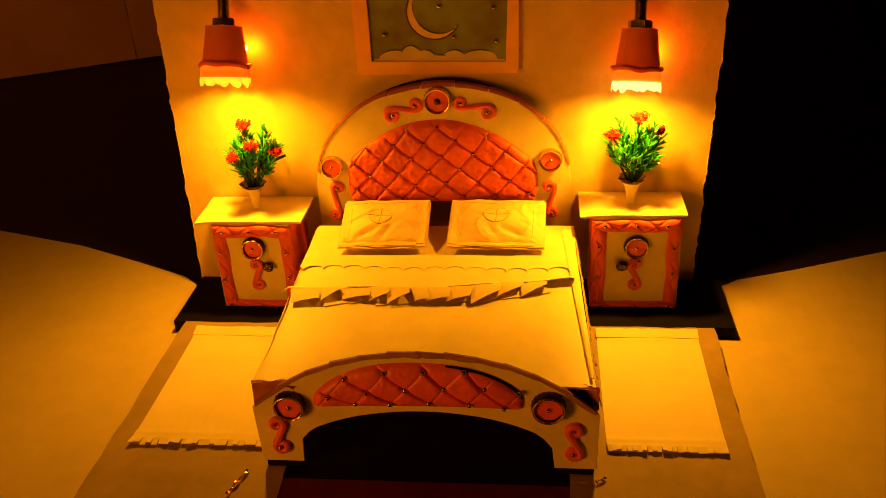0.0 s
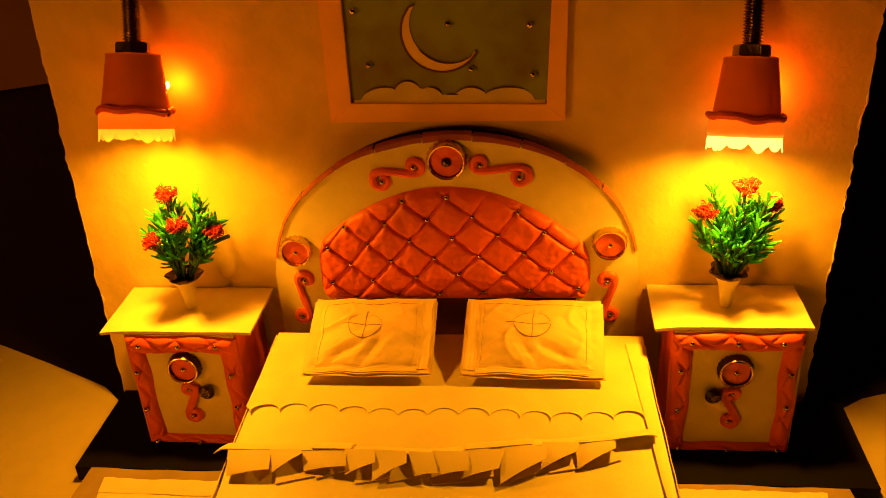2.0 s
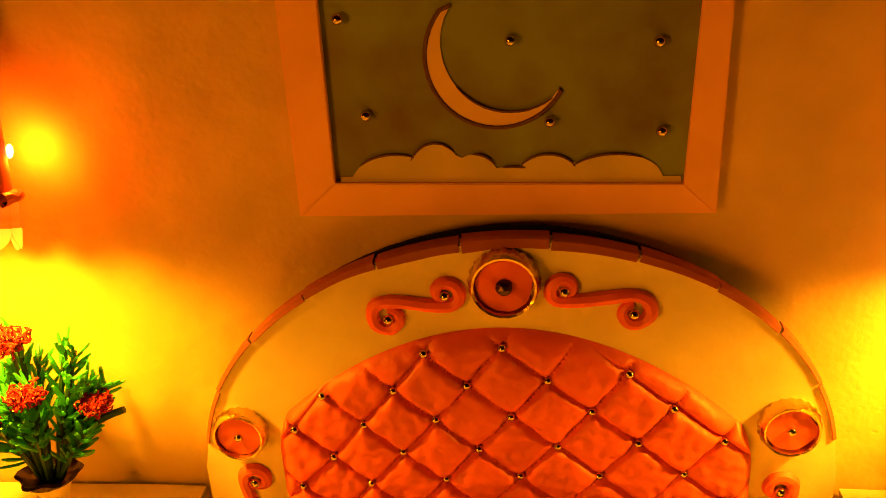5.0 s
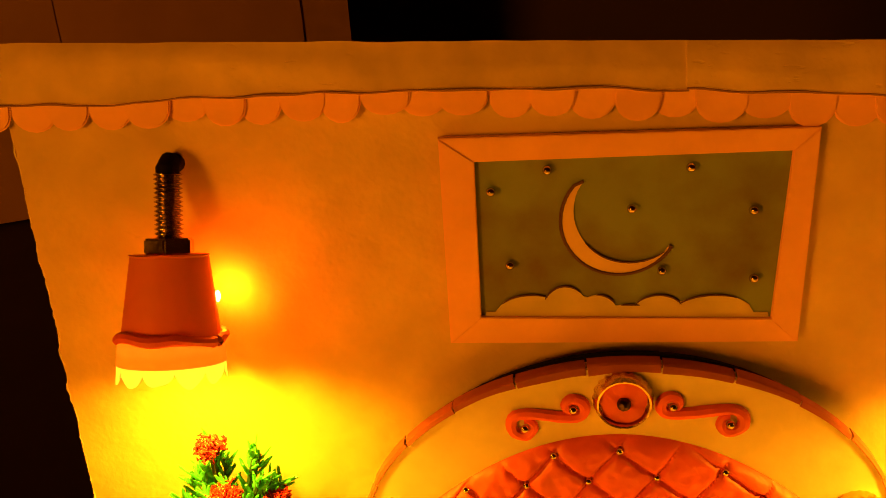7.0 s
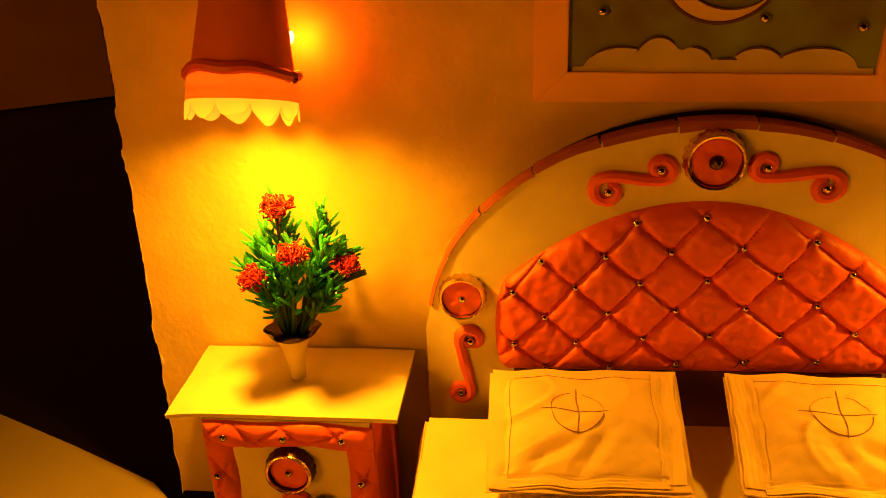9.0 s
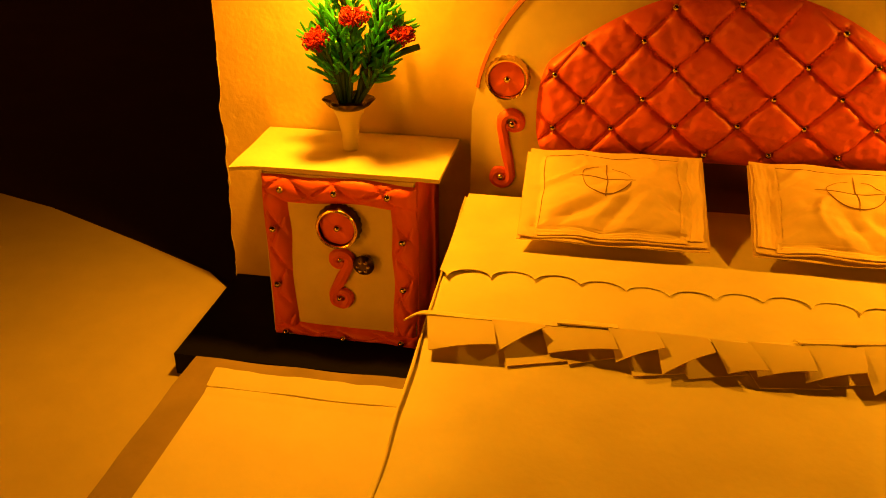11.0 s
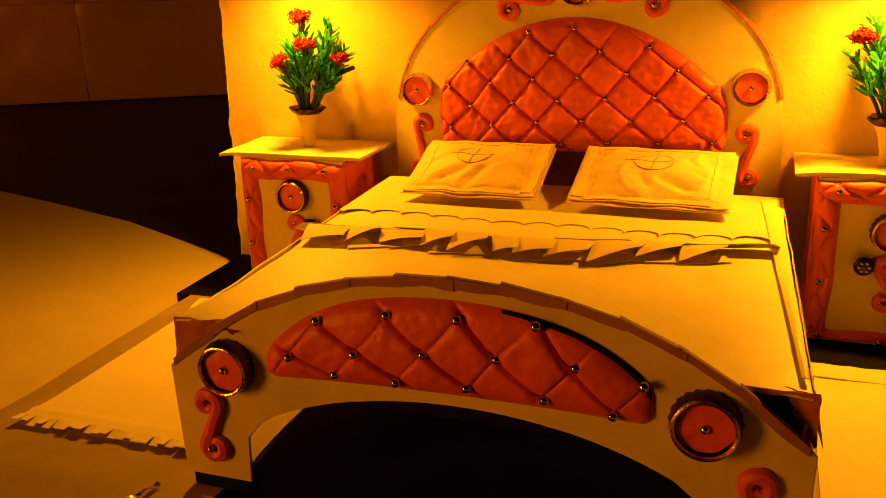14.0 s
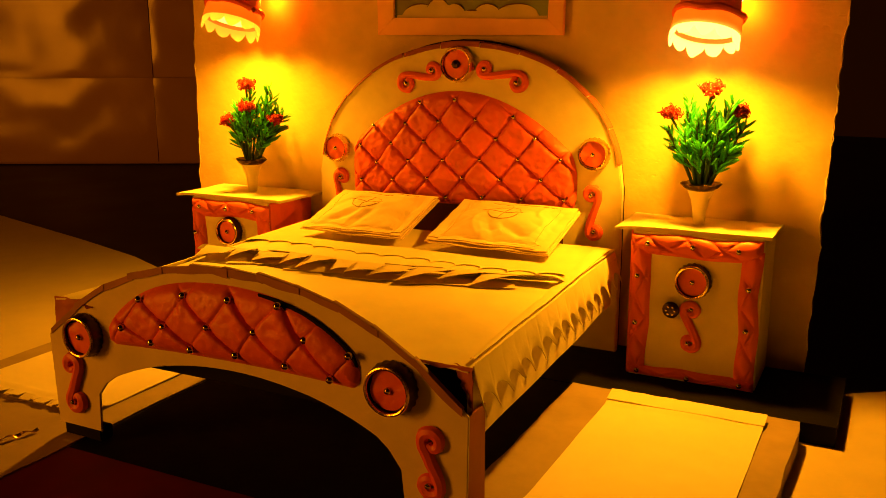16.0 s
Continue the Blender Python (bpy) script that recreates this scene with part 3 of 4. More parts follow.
    # added glowing disc stands in for the overlit inside of the shade
    glow = lathe([(0.001, -0.050), (0.070 * k, -0.049), (0.128 * k, -0.044), (0.128 * k, -0.042), (0.001, -0.040)], 32)
    part("glow_disc", glow, GLOW_DISC, e, "added glowing disc for the bright inside of the shade")
    led = ball(0.028, 2)
    led.transform(Matrix.Translation((0, 0, 0.0)))
    part("bulb", led, BULB, e, "small glowing warm bulb")
    tip = ball(0.010, 2)
    tip.transform(Matrix.Translation((0.106 * k, 0.056, 0.095)) @ Matrix.Diagonal((0.8, 0.8, 1.6, 1)))
    part("diode", tip, BULB, e, "glowing diode behind the shade")
    return e


LAMPS = ((-1.150, 1.458, radians(1), 0.98, 0.86), (1.076, 1.392, radians(3), 0.92, 1.0))
for x, z, lean, width, k in LAMPS:
    stand = Matrix.Translation((x, 4.40, z)) @ Euler((LAMP_TILT, lean, 0)).to_matrix().to_4x4()
    wall_lamp(x, z, lean, width)
    bulb_lamp("bulb_light", stand @ Vector((0.0, -0.045, -0.090)), 212.0 * k, 0.045, 168).rotation_euler = (radians(-14), math.copysign(radians(2), x), 0)
    # red tint also stands in for lamp light through the pink shade
    bulb_lamp("diode_shade_light", stand @ Vector((0.104 * width, 0.110, 0.085)), 4.6 * k, 0.014, tint=(1.0, 0.12, 0.002))


# ---- bed ----
def sheet_height(x, y):
    ridge = max(0.0, 1 - 9 * abs(noise.noise((x * 1.6 + 3, y * 2.4, 5)))) * max(0.0, noise.noise((x * 2, y * 2, 9)))
    return 0.472 + 0.007 * ridge + 0.0025 * noise.noise((x * 7, y * 5, 2)) + 0.010 * noise.noise((x * 2.2, y * 2.2, 0)) + 0.004 * math.sin(y * 3)


def bed():
    Y, H = 2.835, 4.497
    b = thing("bed", (0.0, Y, 0.0), "miniature cream paper bed with padded pink clay headboard and footboard", "bed")

    def arch(a, grow=0.0):
        return ((0.740 + grow) * math.cos(a), 0.715 + (0.586 + grow) * math.sin(a) + 0.018 * math.cos(a))
    outline = [(0.748, -0.004), (0.748, 0.70)] + [arch(math.pi * i / 36) for i in range(1, 36)] + [(-0.748, 0.70), (-0.748, -0.004)]
    head = part("headboard", plate(outline, H - Y, H + 0.040 - Y, 0.004), PAPER, b, "arched cream card headboard")
    # black plate puts in the shade of the gap above the arch
    back = [(x * 0.998, z - 0.008 + 0.022 * max(0, 1 - (x / 0.55) ** 2) * (z > 0.9)) for x, z in outline]
    part("backing", plate(back, H + 0.042 - Y, H + 0.060 - Y, 0.003), BLACK, head, "black card for the shade above the arch")
    # folded paper tabs over the arch's rim
    for i in range(11):
        a0, a1 = math.pi * (0.04 + 0.92 * i / 11), math.pi * (0.04 + 0.92 * (i + 0.97) / 11)
        def tab(u, v, a0=a0, a1=a1, i=i):
            a = a0 + (a1 - a0) * u
            out = 0.004 + 0.003 * (i % 2)
            r = out - ((0.010 + 0.022 * math.sin(a) ** 6 * (0.6 + 0.4 * noise.noise((a * 5, i, 2)))) * (v - 0.85) / 0.15 if v > 0.85 else 0)
            x, z = arch(a, r)
            return (x, H + 0.041 - 0.047 * v - Y, z)
        part("rim_tab", sheet(8, 8, tab, 0.003), TABS, head, "folded paper tab coloured brown")
    part("lower_strip", box(-0.50, 0.50, H - 0.005 - Y, H - 0.0005 - Y, 0.38, 0.585), material("dark_red_card", (0.10, 0.016, 0.010), 0.7, vary=0.3, bump=0.2), head, "dark red card under the padded panel", smooth=False)
    X0, X1 = -0.552, 0.556
    low, high = rounded(lambda x: 0.582 + 0.010 * x, lambda x: 1.092 - 0.86 * (x + 0.01) ** 2, X0, X1, 0.035)
    part("padded_panel", padded(X0, X1, low, high, H - Y, 0.020, (-2.55, 5.121, 6.173, -0.25, 0.064, 0.094), (7.108, 5.114, -6.703, -0.55, 1.046, 0.941)), CLAY, head, "tufted pink clay panel with diamond seams")
    places = []
    for i in range(-1, 6):
        for j in range(-1, 7):
            x = poly((-0.4161, 0.0803, 0.0879, -0.0009, 0.0021, 0.0011), i, j) + random.uniform(-0.004, 0.004)
            z = poly((0.7597, 0.0898, -0.0751, 0.001, -0.0013, -0.0003), i, j) + random.uniform(-0.004, 0.004)
            if abs(x) < 0.545 and low(x) + 0.006 < z < high(x) - 0.008:
                places.append((x, H - 0.026 - Y, z))
    bead_under(head, places, 0.0105)
    for x, z, r in ((0.0, 1.208, 0.073), (-0.641, 0.812, 0.062), (0.628, 0.846, 0.064)):
        roundel(head, x, H - Y, z, r, stud=x == 0.0)
    curls = ((-0.258, 1.122, -0.130, 1.180, 0.046, 0.038, 1), (0.276, 1.134, 0.128, 1.188, 0.046, 0.036, -1),
             (-0.622, 0.672, -0.652, 0.500, 0.038, 0.034, -1), (0.622, 0.672, 0.640, 0.520, 0.038, 0.034, 1))
    for ax, az, bx, bz, ra, rb, s in curls:
        clay_scroll(head, scroll_points(ax, az, bx, bz, ra, rb, s, s), H - 0.005 - Y, 0.0165)
    bead_under(head, [(x, H - 0.020 - Y, z) for ax, az, bx, bz, *_ in curls for x, z in ((ax, az), (bx, bz))])

    # footboard: a low arch on two legs
    C = 0.056
    top = lambda x: 0.658 - 0.38 * (x - C) ** 2 - 0.22 * (x - C) ** 4
    under = lambda x: 0.349 - 0.38 * (x - C) ** 2 - 0.25 * (x - C) ** 4
    L, R = -0.716, 0.832
    xs = [L + (R - L) * i / 40 for i in range(41)]
    inner = [-0.505 + (0.628 + 0.505) * i / 30 for i in range(31)]
    out = [(x, top(x)) for x in xs] + [(R - 0.005, 0.042), (0.640, 0.042)] + [(x, under(x) - 0.05 * max(0, abs(x - C) / 0.57 - 0.86) ** 2 * 40) for x in reversed(inner)] + [(-0.512, 0.042), (L + 0.01, 0.042)]
    foot = part("footboard", plate(out, 0.0, 0.009, 0.002), PAPER, b, "arched cream card footboard")
    for i in range(12):
        x0 = L + 0.02 + (R - L - 0.04) * i / 12 - random.uniform(0.006, 0.016)
        x1 = L + 0.02 + (R - L - 0.04) * (i + 1) / 12 + 0.004
        rise = random.uniform(0.000, 0.007)
        def tab(u, v, x0=x0, x1=x1, i=i, rise=rise):
            # each tab is a straight strip of card, so the rim runs in flats
            x = x0 + (x1 - x0) * u
            z = top(x0) + (top(x1) - top(x0)) * u + 0.004 + rise * (0.5 - u)
            drop = (0.018 + 0.022 * abs(noise.noise((x * 6, i, 4)))) * (v - 0.3) / 0.7 if v > 0.3 else 0
            return (x, 0.010 - (0.012 + 0.0022 * (i % 2)) * min(1, v / 0.3), z + 0.0022 * (i % 2) - drop)
        part("rim_tab", sheet(8, 12, tab, 0.0015), SHADED_FOLD, foot, "folded paper tab coloured brown")
    F0, F1 = -0.432, 0.505
    fl, fh = rounded(lambda x: 0.378 - 0.06 * (x - 0.1) ** 2, lambda x: 0.612 - 0.42 * (x - 0.045) ** 2 - 1.7 * (x - 0.045) ** 4, F0, F1, 0.03)
    part("padded_panel", padded(F0, F1, fl, fh, 0.0, 0.014, (-5.583, 6.562, 20.369, 1.903, -2.506, -13.85), (4.078, 6.05, -3.011, -0.686, 0.353, -2.465), 360, 130, 0.024, 24, 0.30, 0.4), CLAY, foot, "tufted pink clay panel with diamond seams")
    # thin black strip draws the shadow line along the panel's upper edge
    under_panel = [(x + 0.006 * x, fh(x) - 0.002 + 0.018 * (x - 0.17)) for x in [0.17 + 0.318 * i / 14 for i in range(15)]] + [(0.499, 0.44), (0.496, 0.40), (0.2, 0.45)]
    part("panel_backing", plate(under_panel, -0.010, -0.001, 0.002), BLACK, foot, "black strip for the shadow line at the padded panel's edge")
    rows = [(-0.274, 0.534), (-0.095, 0.568), (0.074, 0.575), (0.251, 0.580), (0.482, 0.470), (-0.356, 0.431), (-0.183, 0.459), (-0.010, 0.481), (0.163, 0.492), (0.338, 0.494),
            (-0.235, 0.402), (-0.080, 0.402), (0.092, 0.412), (0.270, 0.408), (0.420, 0.392)]
    bead_under(foot, [(x, -0.024, z) for x, z in rows], 0.0125)
    roundel(foot, -0.538, 0.0, 0.376, 0.067, dark=True)
    roundel(foot, 0.610, 0.0, 0.396, 0.070, dark=True)
    for pts in (scroll_points(-0.612, 0.262, -0.600, 0.140, 0.036, 0.036, 1, 1), scroll_points(0.728, 0.262, 0.722, 0.140, 0.036, 0.036, -1, -1)):
        clay_scroll(foot, pts, -0.006, 0.0185)
    bead_under(foot, [(-0.610, -0.02, 0.136), (0.722, -0.02, 0.140)], 0.010)
    for x0, x1 in ((-0.706, -0.514), (0.642, 0.826)):
        part("leg_foot", box(x0 + 0.01, x1 - 0.01, 0.008, 0.062, -0.004, 0.046, 0.006), BLACK, b, "black foot under the leg")

    # card returned along the outer side of each leg, brown to put in its shade
    for x0, x1 in ((L + 0.006, L + 0.016), (R - 0.018, R - 0.008)):
        part("leg_side", box(x0, x1, 0.010, 0.125, 0.044, 0.345, 0.002), TABS, foot, "folded card side of the leg", smooth=False)
    # crumpled card corners between the sheet and the footboard's shoulders
    def flap_left(u, v):
        x = L + 0.004 + (-0.50 - L) * u
        z0, z1 = 0.476, min(0.474, top(x) - 0.012)
        return (x, 0.034 + 0.016 * noise.noise((u * 4, v * 3, L)) - 0.012 * (1 - u) * v, z0 + (z1 - z0) * v)

    def flap_right(u, v):
        wide = 0.070 * (1 - 0.72 * v) * (1 + 0.25 * noise.noise((v * 9, 1, 3)))
        return (R - 0.004 - wide * u, 0.030 + 0.030 * u + 0.010 * noise.noise((u * 4, v * 5, 2)), 0.468 - (0.115 + 0.020 * noise.noise((u * 7, 4, 4))) * v)

    def lip(u, v):
        x = 0.655 + (R - 0.659) * u
        return (x, 0.032 + 0.004 * noise.noise((x * 30, v, 8)), 0.474 - (0.010 + 0.006 * noise.noise((x * 24, 2, 1))) * v)
    part("corner_flap", sheet(10, 6, flap_left, 0.004), TABS, foot, "crumpled brown card corner")
    part("corner_flap", sheet(8, 10, flap_right, 0.003), TABS, foot, "crumpled brown card corner")
    part("sheet_lip", sheet(24, 2, lip, 0.002), TABS, foot, "brown turned edge of the sheet")
    # mattress block and sheet
    part("mattress", box(-0.69, 0.775, 0.09, 4.375 - Y, 0.385, 0.455, 0.012), PAPER, b, "cream card mattress block")
    def cover(u, v):
        y = 2.866 + 1.514 * v
        x0, x1 = -0.708 - 0.038 * v, 0.815 - 0.06 * v
        x = x0 + (x1 - x0) * u
        return (x, y - Y, sheet_height(x, y) - 0.010 * (abs(2 * u - 1) ** 8))
    part("bed_sheet", sheet(44, 44, cover, 0.006), SHEET, b, "smooth cream paper bed sheet")
    # upper paper layer with a scalloped front edge whose tips curl up
    curl = [random.uniform(0.001, 0.009) for _ in range(16)]
    def upper(u, v):
        x = -0.735 + 1.50 * u
        f = (x + 0.71) / 0.1105
        k, f = int(math.floor(f)) % 16, f - math.floor(f)
        bow = math.sqrt(max(0.0, 1 - (2 * f - 1) ** 2))
        edge = 3.864 + 0.008 * math.sin(k * 1.1) + 0.046 * bow
        y = edge + (4.385 - edge) * v ** 1.6
        up = (0.001 + 0.6 * curl[k] * (1 - bow) + 0.002 * curl[(k * 5) % 16] / 0.013) * math.exp(-v * 16)
        return (x, y - Y, sheet_height(x, y) + 0.0022 + up)
    part("top_sheet", sheet(300, 16, upper, 0.0015), SHEET, b, "upper cream paper layer with scalloped edge")
    # hanging sides: cloth with a row of hooked teeth over a plain rail
    for side in (-1, 1):
        def edge_x(y, side=side):
            t = (y - 2.925) / 1.5
            return (0.806 - 0.055 * t) if side > 0 else (-0.690 - 0.050 * t)
        n = 15
        tooth = [random.uniform(0.8, 1.2) for _ in range(n + 1)]
        def fall(u, v, side=side, tooth=tooth):
            y = 2.896 + 1.486 * u
            k, f = int(u * n * 0.9999), (u * n) % 1.0
            bow = math.sqrt(max(0.0, 1 - (2 * f - 1) ** 2)) ** 0.8
            low = 0.086 + 0.062 * (1 - bow) * tooth[k if f < 0.5 else min(n, k + 1)] + 0.006 * math.sin(u * 11)
            out = 0.008 + 0.014 * math.sin(v * 1.8) + 0.018 * (1 - bow) * v * v + 0.004 * noise.noise((u * 9, v, side))
            return (edge_x(y) + side * out, y + 0.026 * (1 - bow) * v * v - Y, 0.468 - low * v)
        part("side_cloth", sheet(240, 8, fall, 0.003), SHEET, b, "hanging cream paper side with hooked teeth")
        def rail(u, v, side=side):
            y = 2.885 + 1.475 * u
            return (edge_x(y) - side * 0.004, y - Y, 0.455 - (0.212 + 0.010 * noise.noise((u * 4, side, 2))) * v)
        part("bed_rail", sheet(40, 5, rail, 0.010), PAPER, b, "plain cream card rail")
    # raised paper fold along one edge of the sheet
    def fold(u, v):
        y = 2.925 + 1.40 * u
        x = 0.806 - 0.055 * u - (0.012 + 0.048 * u) * (1 - v)
        return (x, y - Y, sheet_height(x, y) + 0.003 + 0.002 * math.sin(v * 3.1) + 0.002 * noise.noise((u * 12, v, 4)))
    part("edge_fold", sheet(50, 4, fold, 0.003), SHEET, b, "folded paper edge of the sheet")
    # added black card puts shade into the gap under the sheet
    part("under_card", box(-0.675, 0.806, 0.074, 0.082, 0.27, 0.458), BLACK, b, "black card for the shade in the gap under the sheet", smooth=False)
    return b


bed()


# pleats of the runner: left end, width, sideways lean of the free end, reach of its left and right corner
PLEATS = ((-0.710, 0.140, 0.025, 0.19, 0.18), (-0.560, 0.090, 0.025, 0.18, 0.11), (-0.450, 0.140, 0.025, 0.16, 0.16), (-0.300, 0.090, 0.02, 0.18, 0.15),
          (-0.200, 0.100, 0.015, 0.21, 0.15), (-0.080, 0.070, 0.03, 0.18, 0.18), (0.000, 0.110, 0.01, 0.19, 0.17), (0.115, 0.115, -0.01, 0.21, 0.18),
          (0.230, 0.140, 0.005, 0.25, 0.16), (0.370, 0.110, -0.005, 0.20, 0.13), (0.480, 0.120, 0.005, 0.20, 0.13))


def bed_runner():
    r = thing("bed_runner", (0.0, 3.68, 0.484), "pleated cream paper ruffle strip laid across the bed", "runner")

    def line(x):
        return 0.16 * max(0.0, x) - 0.052

    def rest(x, y):
        return sheet_height(x, 3.68 + y) - 0.484
    for x0, x1, y0, z0 in ((-0.770, -0.395, 0.000, 0.012), (-0.420, -0.285, 0.006, 0.017), (-0.300, 0.120, -0.004, 0.013), (0.105, 0.330, 0.002, 0.018), (0.315, 0.752, 0.000, 0.014)):
        def strip(u, v, x0=x0, x1=x1, y0=y0, z0=z0):
            x = x0 + (x1 - x0) * u
            droop = -0.030 * max(0, (abs(x) - 0.73) / 0.05) ** 1.5
            y = y0 + line(x) + 0.070 * v + 0.004 * math.sin(x * 9)
            return (x, y, z0 - 0.004 + 0.026 * (1 - v) ** 0.7 + droop - 0.008 * v + rest(x, y) + 0.003 * noise.noise((x * 8, v, 3)))
        part("strip", sheet(24, 4, strip, 0.003), SHEET, r, "folded cream paper strip")
    for k, (x0, w, lean, reach_l, reach_r) in enumerate(PLEATS):
        lift = random.uniform(0.030, 0.037)
        tip = random.uniform(0.012, 0.026)
        def pleat(u, v, x0=x0, w=w, lean=lean, reach_l=reach_l, reach_r=reach_r, lift=lift, tip=tip):
            reach = reach_l + (reach_r - reach_l) * u - 0.078
            x = x0 - 0.006 + (w + 0.014) * u * (1 - 0.04 * v) + lean * v
            y = line(x0 + w * 0.5) + 0.004 - reach * v
            z = lift + (tip * (u - 0.35) - 0.008) * v + 0.14 * (reach_l - reach_r) * u * v + 0.005 * math.sin(u * 3.1) * v - 0.004 * v ** 4
            return (x, y, z + rest(x, y))
        part("pleat", sheet(6, 10, pleat, 0.0015), THIN, r)
    # flat under-layer whose torn points show below the pleats
    for k in range(9):
        x0 = -0.545 + 0.128 * k + random.uniform(-0.012, 0.012)
        w, reach, cut = random.uniform(0.12, 0.15), random.uniform(0.105, 0.135), random.uniform(0.02, 0.06)
        def under(u, v, x0=x0, w=w, reach=reach, cut=cut, k=k):
            x = x0 + w * u + 0.03 * v
            y = line(x0) - (reach - cut * u) * v
            return (x, y, 0.004 + 0.001 * (k % 2) + rest(x, y))
        part("under_pleat", sheet(4, 8, under, 0.0012), THIN, r)
    return r


bed_runner()


def pillow(x, w, flip):
    """A flat paper pillow leaning on the headboard: hem, puffed middle and cut marks."""
    p = thing("pillow", (x, 4.065, 0.484), "creased cream paper pillow with cut cross-and-circle mark", "pillow", "pillows on the bed")
    tilt = radians(17)
    p.rotation_euler = (tilt, 0, radians(1.2 * flip))
    d = 0.375
    def top(u, v):
        e = min(u, 1 - u, v, 1 - v)
        h = 0.036 * (1 - math.exp(-max(0, e - 0.08) * 8)) + (0.016 * noise.noise((u * 3.4 + x, v * 3.4, 1)) + 0.010 * abs(noise.noise((u * 6 + x * 5, v * 6, 3)))) * min(1, e * 12)
        ridge = max(0.0, 1 - 7 * abs(noise.noise((u * 2.6 + x * 3, v * 2.1 - x, 6)))) * max(0.0, noise.noise((u * 3 + 9, v * 3 + x, 2)) + 0.25)
        h += 0.016 * ridge * min(1, e * 9)
        m = u if flip > 0 else 1 - u
        crease = 0.020 * max(0, 1 - abs((v - 0.55 * m - 0.08) * 11)) * max(0, 1 - abs(m - 0.28) * 4)
        crease += 0.014 * max(0, 1 - abs((m - 0.5 - 0.5 * (v - 0.2)) * 12)) * max(0, 1 - abs(v - 0.25) * 4)
        crease += 0.012 * max(0, 1 - abs((v + 0.7 * m - 0.95) * 12)) * max(0, 1 - abs(m - 0.82) * 5)
        return ((u - 0.5) * w + 0.008 * noise.noise((v * 5, x, 7)), v * d + 0.008 * noise.noise((u * 5, x, 9)), 0.035 + h - crease)
    part("cover", sheet(90, 66, top, 0.004), PILLOW, p, "puffed cream paper cover")
    for k in range(2):
        def layer(u, v, k=k):
            return ((u - 0.5) * (w + 0.012 - 0.01 * k) + 0.006 * k, 0.008 * k - 0.008 + v * d, 0.027 - 0.010 * k + 0.008 * noise.noise((u * 3.2, k * 5.1, x)) * (1 - v))
        part("layer", sheet(20, 6, layer, 0.003), PILLOW, p, "paper layer")
    # folded hems along the front and one side
    def hem(u0, u1, v0, v1):
        def place(a, b):
            q = top(u0 + (u1 - u0) * a, v0 + (v1 - v0) * b)
            lift = 0.0035 + 0.002 * noise.noise((a * 7, b * 7, x * 5))
            return (q[0], q[1], q[2] + lift)
        part("hem", sheet(40, 24, place, 0.002), PILLOW, p, "folded paper hem")
    hem(0.10, 0.90, 0.015, 0.105)
    if flip > 0:
        hem(0.865, 0.985, 0.05, 0.97)
    else:
        hem(0.015, 0.125, 0.05, 0.97)
    # stitched hem lines and the mark, as brown rods that stand for their shade
    def up(u, v):
        q = top(u, v)
        return (q[0], q[1], q[2] + 0.0012)
    def line(name, u0, v0, u1, v1, r=0.0012):
        n = 16
        part("crease", tube([up(u0 + (u1 - u0) * i / n, v0 + (v1 - v0) * i / n + 0.003 * noise.noise((i * 0.4, u0 * 9, v0 * 9))) for i in range(n + 1)], r, 5, 0.6), DARK_LINE, p, name)
    for u in ((0.10,) if flip > 0 else (0.88,)):
        line("thin crease", u, 0.10, u + 0.006, 0.92, 0.0008)
    line("thin crease", 0.06, 0.11, 0.94, 0.085, 0.0008)
    line("thin crease", 0.12, 0.93, 0.86, 0.90, 0.0009)
    cu, cv, ru, rv = (0.45, 0.56, 0.135, 0.185) if flip > 0 else (0.49, 0.60, 0.135, 0.185)
    for a0, a1, r in ((1.05, 1.95, 0.0016), (0.55, 1.05, 0.0007), (0.02, 0.40, 0.0007)):
        part("crease", tube([up(cu + ru * math.cos(q), cv + rv * math.sin(q)) for q in [math.pi * (a0 + (a1 - a0) * i / 16) for i in range(17)]], r, 5, 0.6), DARK_LINE, p, "cut arc")
    line("cut line", cu - 0.19, cv + 0.01, cu + 0.16, cv - 0.01, 0.0011)
    line("cut line", cu + 0.01, cv + 0.24, cu, cv - 0.20, 0.0013)
    return p


pillow(-0.305, 0.49, 1)
pillow(0.325, 0.53, -1)


